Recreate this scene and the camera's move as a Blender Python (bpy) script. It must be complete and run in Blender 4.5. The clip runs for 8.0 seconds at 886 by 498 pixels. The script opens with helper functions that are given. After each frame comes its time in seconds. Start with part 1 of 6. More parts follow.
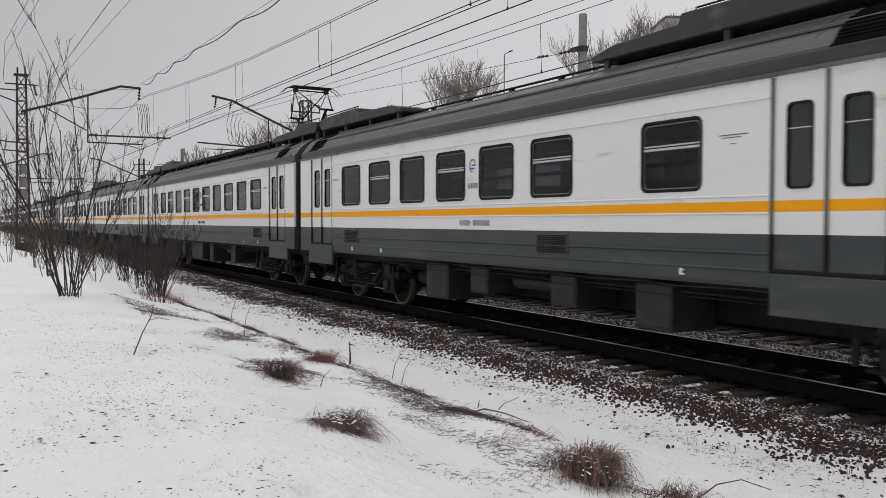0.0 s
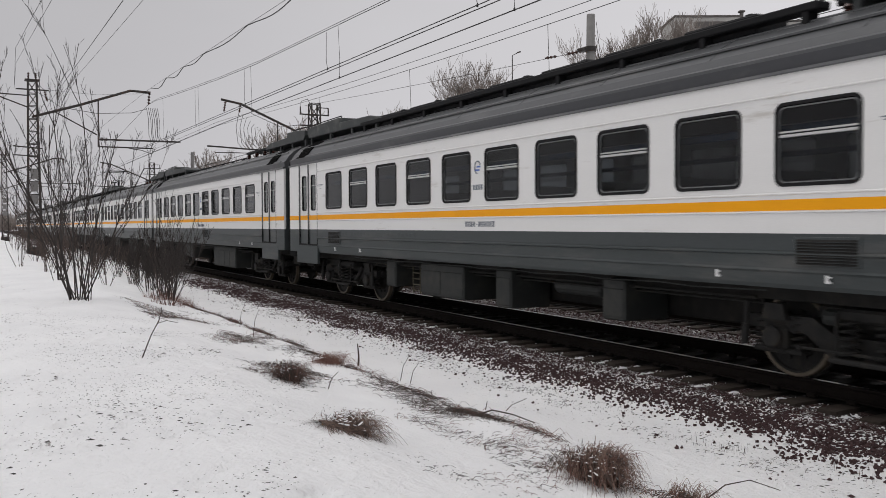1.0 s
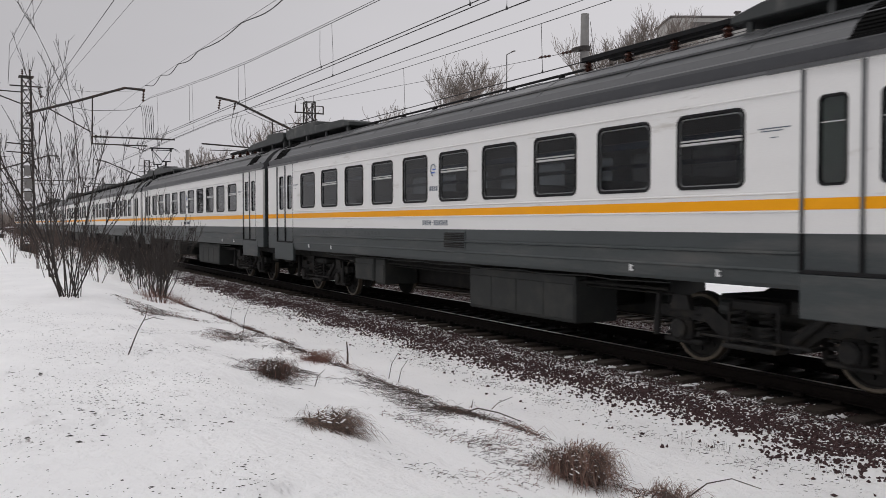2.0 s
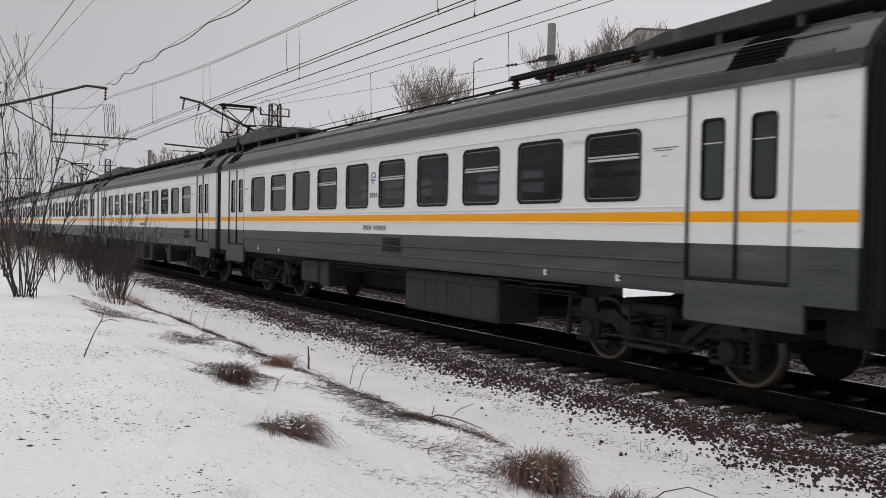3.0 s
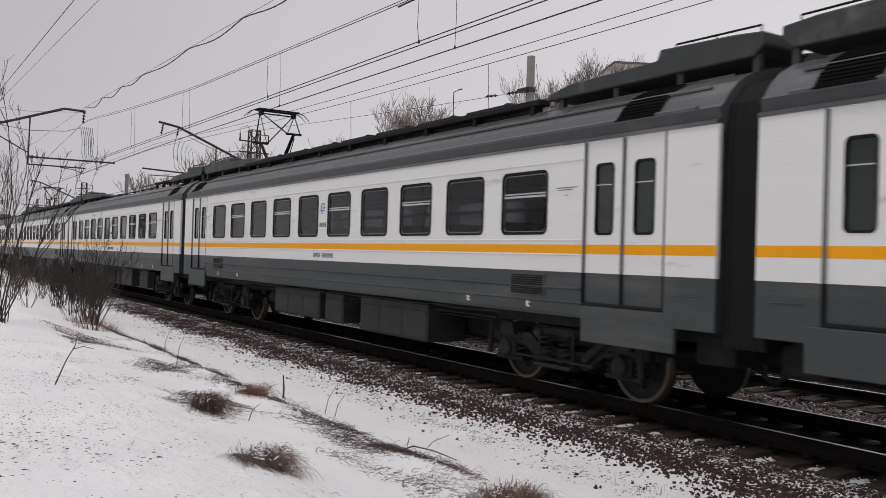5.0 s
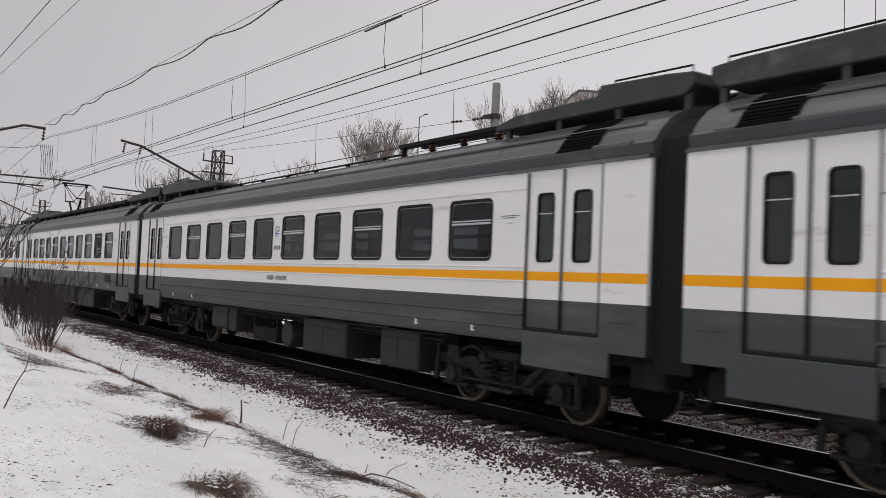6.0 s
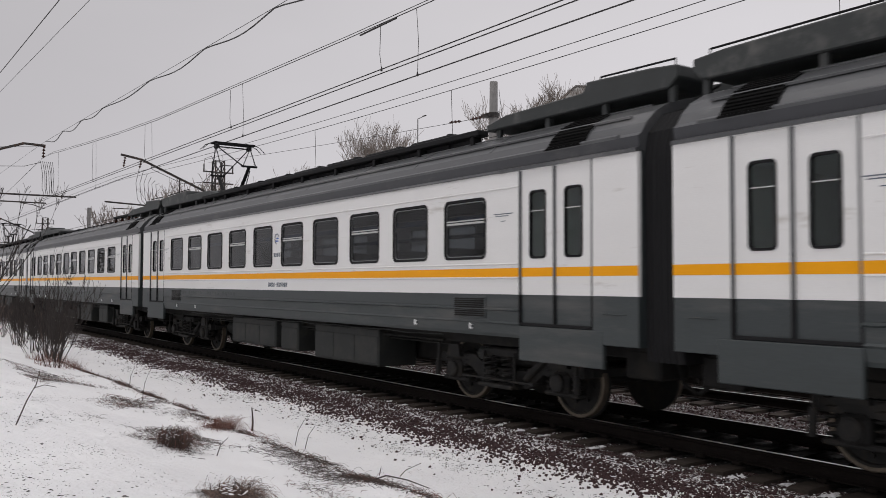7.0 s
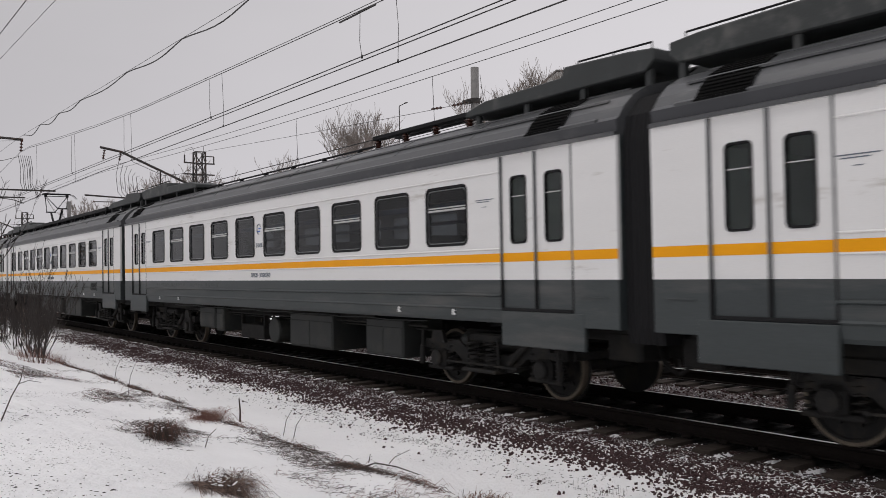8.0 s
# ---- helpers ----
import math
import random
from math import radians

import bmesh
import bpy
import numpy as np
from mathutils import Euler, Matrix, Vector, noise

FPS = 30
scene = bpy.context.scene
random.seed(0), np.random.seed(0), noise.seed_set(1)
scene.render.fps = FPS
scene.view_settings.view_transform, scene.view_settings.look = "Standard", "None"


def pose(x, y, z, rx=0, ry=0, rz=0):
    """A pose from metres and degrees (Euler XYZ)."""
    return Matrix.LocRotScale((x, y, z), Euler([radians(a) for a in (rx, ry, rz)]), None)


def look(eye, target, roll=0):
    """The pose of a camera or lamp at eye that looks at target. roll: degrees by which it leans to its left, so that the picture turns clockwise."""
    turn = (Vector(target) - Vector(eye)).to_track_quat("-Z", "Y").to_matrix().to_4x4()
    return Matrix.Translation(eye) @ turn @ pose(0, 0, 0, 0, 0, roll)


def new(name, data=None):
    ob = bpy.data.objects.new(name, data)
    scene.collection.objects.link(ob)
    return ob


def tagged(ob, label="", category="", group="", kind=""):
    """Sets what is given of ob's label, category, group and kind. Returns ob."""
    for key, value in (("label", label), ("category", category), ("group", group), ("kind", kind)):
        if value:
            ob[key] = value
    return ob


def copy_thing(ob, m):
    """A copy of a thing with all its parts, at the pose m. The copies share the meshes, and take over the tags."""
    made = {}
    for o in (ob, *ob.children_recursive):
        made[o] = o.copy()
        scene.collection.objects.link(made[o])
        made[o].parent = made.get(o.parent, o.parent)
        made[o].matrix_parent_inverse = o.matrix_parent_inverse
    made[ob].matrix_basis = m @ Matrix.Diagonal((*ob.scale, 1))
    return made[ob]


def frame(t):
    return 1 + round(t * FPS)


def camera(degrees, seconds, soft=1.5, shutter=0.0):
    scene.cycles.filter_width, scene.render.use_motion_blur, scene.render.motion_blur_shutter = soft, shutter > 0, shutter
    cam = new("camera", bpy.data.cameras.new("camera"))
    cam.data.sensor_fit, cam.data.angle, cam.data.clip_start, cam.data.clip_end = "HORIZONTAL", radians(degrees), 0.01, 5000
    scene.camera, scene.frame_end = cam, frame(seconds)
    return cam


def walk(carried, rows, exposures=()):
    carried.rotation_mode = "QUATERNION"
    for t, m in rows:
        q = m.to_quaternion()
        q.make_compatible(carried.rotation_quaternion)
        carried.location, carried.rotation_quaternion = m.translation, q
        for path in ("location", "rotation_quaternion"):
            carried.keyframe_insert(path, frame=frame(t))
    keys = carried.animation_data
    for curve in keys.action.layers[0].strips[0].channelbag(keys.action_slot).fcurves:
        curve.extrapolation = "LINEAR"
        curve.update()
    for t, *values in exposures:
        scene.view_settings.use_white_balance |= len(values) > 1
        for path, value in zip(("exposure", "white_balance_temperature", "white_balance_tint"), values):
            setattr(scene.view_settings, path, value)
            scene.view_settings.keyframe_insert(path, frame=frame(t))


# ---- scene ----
cam = camera(54.68, 8.0, soft=0.8, shutter=0.09)
PATH = [
    (0.0, pose(-0.047, -0.099, 1.932, 88.215, -0.093, 60.794)),
    (0.5, pose(-0.062, -0.093, 1.930, 88.302, -0.205, 60.669)),
    (1.0, pose(-0.034, -0.067, 1.928, 88.329, 0.295, 61.453)),
    (1.5, pose(0.009, -0.012, 1.917, 88.244, 0.161, 61.607)),
    (3.0, pose(-0.002, 0.032, 1.915, 88.690, -1.005, 58.821)),
    (3.5, pose(0.018, 0.031, 1.925, 88.956, -1.623, 57.858)),
    (4.0, pose(0.023, 0.011, 1.925, 89.295, -1.396, 58.453)),
    (4.5, pose(0.027, 0.008, 1.931, 89.714, -1.255, 58.264)),
    (6.0, pose(0.028, 0.046, 1.968, 92.270, -2.508, 54.933)),
    (6.5, pose(0.031, 0.039, 1.953, 92.798, -0.835, 55.234)),
    (7.0, pose(0.015, 0.036, 1.946, 92.356, -0.200, 55.247)),
    (7.5, pose(-0.003, 0.042, 1.939, 91.979, 0.343, 53.787)),
    (8.0, pose(0.003, 0.034, 1.941, 91.482, 0.969, 54.213)),
]
walk(cam, PATH, [(0.0, 0.0, 6500, 10), (2.5, 0.0, 6500, 11.5), (8.0, 0.0, 6530, 12.5)])

# ---- world and light: an even overcast sky over snow ----
world = bpy.data.worlds.new("overcast")
world.use_nodes = True
scene.world = world
wn, wl = world.node_tree.nodes, world.node_tree.links
wn.clear()
w_out = wn.new("ShaderNodeOutputWorld")
w_bg = wn.new("ShaderNodeBackground")
w_sky = wn.new("ShaderNodeTexSky")
w_sky.sky_type = 'NISHITA'
w_sky.sun_disc = False
w_sky.sun_elevation = radians(67)
w_sky.sun_rotation = radians(200)
w_grey = wn.new("ShaderNodeHueSaturation")
w_grey.inputs["Saturation"].default_value = 0.12
w_grey.inputs["Value"].default_value = 0.035
wl.new(w_sky.outputs[0], w_grey.inputs["Color"])
w_tc = wn.new("ShaderNodeTexCoord")
w_sep = wn.new("ShaderNodeSeparateXYZ")
wl.new(w_tc.outputs["Generated"], w_sep.inputs[0])
w_ramp = wn.new("ShaderNodeValToRGB")
w_ramp.color_ramp.elements[0].position = 0.0
w_ramp.color_ramp.elements[0].color = (0.585, 0.576, 0.60, 1)
w_ramp.color_ramp.elements[1].position = 0.9
w_ramp.color_ramp.elements[1].color = (0.745, 0.735, 0.755, 1)
e = w_ramp.color_ramp.elements.new(0.32)
e.color = (0.548, 0.540, 0.556, 1)
wl.new(w_sep.outputs["Z"], w_ramp.inputs[0])
w_noise = wn.new("ShaderNodeTexNoise")
w_noise.inputs["Scale"].default_value = 1.6
w_noise.inputs["Detail"].default_value = 4
w_map = wn.new("ShaderNodeMapping")
w_map.inputs["Scale"].default_value = (1, 1, 3)
wl.new(w_tc.outputs["Generated"], w_map.inputs[0])
wl.new(w_map.outputs[0], w_noise.inputs["Vector"])
w_mr = wn.new("ShaderNodeMapRange")
w_mr.inputs["To Min"].default_value = 0.9
w_mr.inputs["To Max"].default_value = 1.1
wl.new(w_noise.outputs[0], w_mr.inputs[0])
w_mul = wn.new("ShaderNodeMixRGB")
w_mul.blend_type = 'MULTIPLY'
w_mul.inputs[0].default_value = 1
wl.new(w_ramp.outputs[0], w_mul.inputs[1])
w_az = wn.new("ShaderNodeMapRange")
w_az.inputs["From Min"].default_value, w_az.inputs["From Max"].default_value = 0.0, 0.9
w_az.inputs["To Min"].default_value, w_az.inputs["To Max"].default_value = 0.77, 1.15
wl.new(w_sep.outputs["Y"], w_az.inputs[0])
w_both = wn.new("ShaderNodeMath")
w_both.operation = 'MULTIPLY'
wl.new(w_mr.outputs[0], w_both.inputs[0])
wl.new(w_az.outputs[0], w_both.inputs[1])
wl.new(w_both.outputs[0], w_mul.inputs[2])
w_mix = wn.new("ShaderNodeMixRGB")
w_mix.inputs[0].default_value = 0.12
wl.new(w_mul.outputs[0], w_mix.inputs[1])
wl.new(w_grey.outputs[0], w_mix.inputs[2])
wl.new(w_mix.outputs[0], w_bg.inputs[0])
w_bg.inputs[1].default_value = 1.2
wl.new(w_bg.outputs[0], w_out.inputs[0])

sun = new("sun", bpy.data.lights.new("sun", 'SUN'))
sun.data.energy = 0.86
sun.data.angle = radians(40)
sun.data.color = (1.0, 0.98, 0.95)
sun.matrix_world = look((-12, -22, 60), (0, 0, 0))
scene.view_settings.exposure = 0.0


# ---- materials ----
def mat(name, base, rough=0.7, metal=0.0, var=0.25, scale=6.0, fine=60.0, bump=0.2, dirt=None, dirt_amt=0.0, dirt_scale=2.0,
        stretch=(1, 1, 1), dist=0.01, per=0.0, spec=0.5):
    """A painted or natural surface: base colour, grain at two scales, stains of another colour and fine relief."""
    m = bpy.data.materials.new(name)
    m.use_nodes = True
    n, l = m.node_tree.nodes, m.node_tree.links
    b = n["Principled BSDF"]
    tc = n.new("ShaderNodeTexCoord")
    mp = n.new("ShaderNodeMapping")
    mp.inputs["Scale"].default_value = stretch
    l.new(tc.outputs["Object"], mp.inputs[0])
    a = n.new("ShaderNodeTexNoise")
    a.inputs["Scale"].default_value = scale
    a.inputs["Detail"].default_value = 5
    l.new(mp.outputs[0], a.inputs["Vector"])
    c = n.new("ShaderNodeTexNoise")
    c.inputs["Scale"].default_value = fine
    c.inputs["Detail"].default_value = 3
    l.new(mp.outputs[0], c.inputs["Vector"])
    add = n.new("ShaderNodeMath")
    add.operation = 'ADD'
    l.new(a.outputs[0], add.inputs[0])
    l.new(c.outputs[0], add.inputs[1])
    mr = n.new("ShaderNodeMapRange")
    mr.inputs["From Min"].default_value, mr.inputs["From Max"].default_value = 0.6, 1.4
    mr.inputs["To Min"].default_value, mr.inputs["To Max"].default_value = 1 - var, 1 + var
    l.new(add.outputs[0], mr.inputs[0])
    val = mr.outputs[0]
    if per:
        oi = n.new("ShaderNodeObjectInfo")
        m2 = n.new("ShaderNodeMapRange")
        m2.inputs["To Min"].default_value, m2.inputs["To Max"].default_value = 1 - per, 1 + per
        l.new(oi.outputs["Random"], m2.inputs[0])
        mm = n.new("ShaderNodeMath")
        mm.operation = 'MULTIPLY'
        l.new(val, mm.inputs[0])
        l.new(m2.outputs[0], mm.inputs[1])
        val = mm.outputs[0]
    mul = n.new("ShaderNodeMixRGB")
    mul.blend_type = 'MULTIPLY'
    mul.inputs[0].default_value = 1
    mul.inputs[1].default_value = (*base, 1)
    l.new(val, mul.inputs[2])
    col = mul.outputs[0]
    if dirt:
        d = n.new("ShaderNodeTexNoise")
        d.inputs["Scale"].default_value = dirt_scale
        d.inputs["Detail"].default_value = 8
        d.inputs["Roughness"].default_value = 0.65
        l.new(mp.outputs[0], d.inputs["Vector"])
        r = n.new("ShaderNodeMapRange")
        r.inputs["From Min"].default_value, r.inputs["From Max"].default_value = 0.62 - 0.3 * dirt_amt, 0.72 - 0.1 * dirt_amt
        l.new(d.outputs[0], r.inputs[0])
        mx = n.new("ShaderNodeMixRGB")
        l.new(r.outputs[0], mx.inputs[0])
        l.new(col, mx.inputs[1])
        mx.inputs[2].default_value = (*dirt, 1)
        col = mx.outputs[0]
    l.new(col, b.inputs["Base Color"])
    b.inputs["Roughness"].default_value = rough
    b.inputs["Metallic"].default_value = metal
    b.inputs["Specular IOR Level"].default_value = spec
    if bump:
        bp = n.new("ShaderNodeBump")
        bp.inputs["Strength"].default_value = bump
        bp.inputs["Distance"].default_value = dist
        l.new(add.outputs[0], bp.inputs["Height"])
        l.new(bp.outputs[0], b.inputs["Normal"])
    return m


def glass_mat(name, tint, rough=0.03):
    m = bpy.data.materials.new(name)
    m.use_nodes = True
    b = m.node_tree.nodes["Principled BSDF"]
    b.inputs["Base Color"].default_value = (*tint, 1)
    b.inputs["Transmission Weight"].default_value = 1.0
    b.inputs["Roughness"].default_value = rough
    b.inputs["IOR"].default_value = 1.33
    return m


WHITE = mat("white_paint", (0.76, 0.755, 0.745), 0.33, var=0.035, scale=1.2, fine=30, bump=0.03, dirt=(0.55, 0.53, 0.5), dirt_amt=0.03,
            dirt_scale=1.3, stretch=(0.5, 1, 3))
ORANGE = mat("orange_paint", (0.88, 0.37, 0.004), 0.5, var=0.05, scale=2, bump=0.02, spec=0.2)
GREY = mat("dark_grey_paint", (0.031, 0.039, 0.041), 0.42, var=0.16, scale=1.5, fine=25, bump=0.05, dirt=(0.07, 0.072, 0.07),
           dirt_amt=0.35, dirt_scale=0.9, stretch=(0.4, 1, 2.5))
GREY_LOW = mat("road_dusted_grey_paint", (0.036, 0.0445, 0.046), 0.5, var=0.16, scale=1.5, fine=25, bump=0.05, dirt=(0.08, 0.08, 0.077),
               dirt_amt=0.4, dirt_scale=0.9, stretch=(0.4, 1, 2.5))
# darker tone than the roof, for the band below its edge
EAVE = mat("dark_eave_band", (0.037, 0.039, 0.045), 0.45, var=0.12, scale=1.6, fine=30, bump=0.04, dirt=(0.08, 0.08, 0.08), dirt_amt=0.2, stretch=(0.3, 1, 1))
ROOF = mat("roof_grey_paint", (0.070, 0.073, 0.077), 0.36, var=0.14, scale=1.6, fine=30, bump=0.05, dirt=(0.15, 0.15, 0.15),
           dirt_amt=0.3, dirt_scale=1.2, stretch=(0.3, 1, 1))
ROOFBOX = mat("roof_box_paint", (0.030, 0.034, 0.034), 0.6, var=0.25, scale=2, bump=0.1, dirt=(0.09, 0.09, 0.085), dirt_amt=0.3)
BLACK = mat("black_rubber", (0.010, 0.010, 0.011), 0.7, var=0.2, bump=0.1, spec=0.2)
VENT = mat("sooty_vent", (0.007, 0.007, 0.007), 0.9, var=0.2, bump=0.0, spec=0.1)
DARK = mat("grimy_underframe", (0.018, 0.0175, 0.017), 0.8, spec=0.2, var=0.4, scale=4, bump=0.3, dirt=(0.028, 0.026, 0.022), dirt_amt=0.4)
BOXGREY = mat("underfloor_box_paint", (0.020, 0.0225, 0.0215), 0.7, var=0.25, scale=2, bump=0.12, dirt=(0.038, 0.037, 0.032), dirt_amt=0.4)
BOGIE = mat("grimy_bogie_steel", (0.020, 0.0195, 0.019), 0.75, spec=0.3, var=0.4, scale=5, bump=0.35, dirt=(0.036, 0.031, 0.025), dirt_amt=0.4, dirt_scale=5)
TREAD = mat("worn_wheel_steel", (0.15, 0.125, 0.095), 0.5, 0.5, var=0.25)
ALU = mat("aluminium_trim", (0.55, 0.55, 0.55), 0.4, 0.5, var=0.08, bump=0.03)
RUNG = mat("dull_ladder_steel", (0.085, 0.075, 0.05), 0.7, var=0.3, bump=0.1)
TRIM = mat("dull_metal_trim", (0.20, 0.205, 0.21), 0.5, 0.3, var=0.1, bump=0.03)
SEAL = mat("grey_door_seal", (0.12, 0.123, 0.128), 0.6, var=0.1, bump=0.05)
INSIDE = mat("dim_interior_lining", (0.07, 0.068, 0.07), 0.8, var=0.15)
RACKBLUE = mat("blue_rack", (0.05, 0.11, 0.24), 0.5, var=0.1)
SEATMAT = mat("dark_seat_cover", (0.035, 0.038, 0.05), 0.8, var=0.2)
MARK = mat("faded_marking_paint", (0.13, 0.15, 0.18), 0.6, var=0.15)
MARKBLUE = mat("blue_marking_paint", (0.05, 0.12, 0.42), 0.5, var=0.1)
STENCIL = mat("white_stencil", (0.75, 0.75, 0.75), 0.6, var=0.1)
GLASS = glass_mat("tinted_glass", (0.21, 0.225, 0.235))
DOORGLASS = glass_mat("door_glass", (0.82, 0.86, 0.85))
VESTIBULE = mat("pale_green_vestibule_lining", (0.62, 0.69, 0.66), 0.6, var=0.15)
INSUL = mat("brown_insulator_glaze", (0.05, 0.02, 0.014), 0.25, var=0.2, bump=0.0)
WIRE = mat("weathered_wire", (0.035, 0.033, 0.033), 0.6, 0.2, var=0.2, bump=0.0)
MAST = mat("weathered_mast_steel", (0.036, 0.032, 0.030), 0.75, var=0.3, scale=8, bump=0.2, dirt=(0.10, 0.05, 0.03), dirt_amt=0.3, dirt_scale=5)
CONCRETE = mat("mast_concrete", (0.20, 0.195, 0.19), 0.85, var=0.2, scale=5, bump=0.3, dirt=(0.18, 0.17, 0.16), dirt_amt=0.35)
RUST = mat("rusty_rail_side", (0.013, 0.0105, 0.0095), 0.9, spec=0.08, var=0.35, scale=9, bump=0.3, stretch=(0.3, 1, 1))
RAILTOP = mat("polished_rail_head", (0.55, 0.54, 0.53), 0.28, 0.9, var=0.1, stretch=(0.1, 1, 1), bump=0.05)
BARK = mat("dark_bark", (0.038, 0.031, 0.028), 0.85, var=0.35, scale=20, bump=0.4)
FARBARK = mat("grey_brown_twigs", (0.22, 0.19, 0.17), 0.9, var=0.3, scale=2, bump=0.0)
BRUSH = mat("brown_brush_twigs", (0.085, 0.063, 0.055), 0.9, var=0.35, scale=12, bump=0.0)
STRAW = mat("dry_grass", (0.22, 0.145, 0.115), 0.85, var=0.4, scale=15, bump=0.1, per=0.15)
REDSTEM = mat("reddish_dry_stems", (0.17, 0.085, 0.066), 0.85, var=0.35, scale=15, bump=0.1)
TWIG = mat("dark_twigs", (0.06, 0.045, 0.038), 0.85, var=0.4, scale=18, bump=0.1)
# soil colour, also used to paint shade in the dents of trodden snow
SOIL_SHADE = mat("dark_soil_and_dent_shade", (0.062, 0.056, 0.053), 0.9, var=0.4, scale=18, bump=0.2)
PANEL = mat("panel_building_wall", (0.42, 0.41, 0.39), 0.85, var=0.12, scale=0.5, fine=5, bump=0.1, dirt=(0.3, 0.29, 0.28), dirt_amt=0.35, dirt_scale=0.4)
PANELDARK = mat("dark_parapet_strip", (0.11, 0.10, 0.095), 0.85, var=0.15, scale=1, bump=0.1)


def mixed(name, ground_col, ground2, lo, hi, scale, snow=(0.84, 0.845, 0.86), bump=0.5, dist=0.03):
    """Stones or soil half covered by thin snow."""
    m = bpy.data.materials.new(name)
    m.use_nodes = True
    n, l = m.node_tree.nodes, m.node_tree.links
    b = n["Principled BSDF"]
    tc = n.new("ShaderNodeTexCoord")
    v = n.new("ShaderNodeTexVoronoi")
    v.inputs["Scale"].default_value = scale
    l.new(tc.outputs["Object"], v.inputs["Vector"])
    nz = n.new("ShaderNodeTexNoise")
    nz.inputs["Scale"].default_value = scale * 0.55
    nz.inputs["Detail"].default_value = 6
    nz.inputs["Roughness"].default_value = 0.7
    l.new(tc.outputs["Object"], nz.inputs["Vector"])
    big = n.new("ShaderNodeTexNoise")
    big.inputs["Scale"].default_value = 1.1
    big.inputs["Detail"].default_value = 3
    l.new(tc.outputs["Object"], big.inputs["Vector"])
    mixc = n.new("ShaderNodeMixRGB")
    l.new(v.outputs["Color"], mixc.inputs[0])
    mixc.inputs[1].default_value = (*ground_col, 1)
    mixc.inputs[2].default_value = (*ground2, 1)
    ad = n.new("ShaderNodeMath")
    ad.operation = 'MULTIPLY_ADD'
    ad.inputs[1].default_value = 0.5
    l.new(big.outputs[0], ad.inputs[0])
    l.new(nz.outputs[0], ad.inputs[2])
    mr = n.new("ShaderNodeMapRange")
    mr.inputs["From Min"].default_value, mr.inputs["From Max"].default_value = lo, hi
    l.new(ad.outputs[0], mr.inputs[0])
    mx = n.new("ShaderNodeMixRGB")
    l.new(mr.outputs[0], mx.inputs[0])
    l.new(mixc.outputs[0], mx.inputs[1])
    mx.inputs[2].default_value = (*snow, 1)
    l.new(mx.outputs[0], b.inputs["Base Color"])
    b.inputs["Roughness"].default_value = 0.85
    bp = n.new("ShaderNodeBump")
    bp.inputs["Strength"].default_value = bump
    bp.inputs["Distance"].default_value = dist
    l.new(v.outputs["Distance"], bp.inputs["Height"])
    l.new(bp.outputs[0], b.inputs["Normal"])
    return m


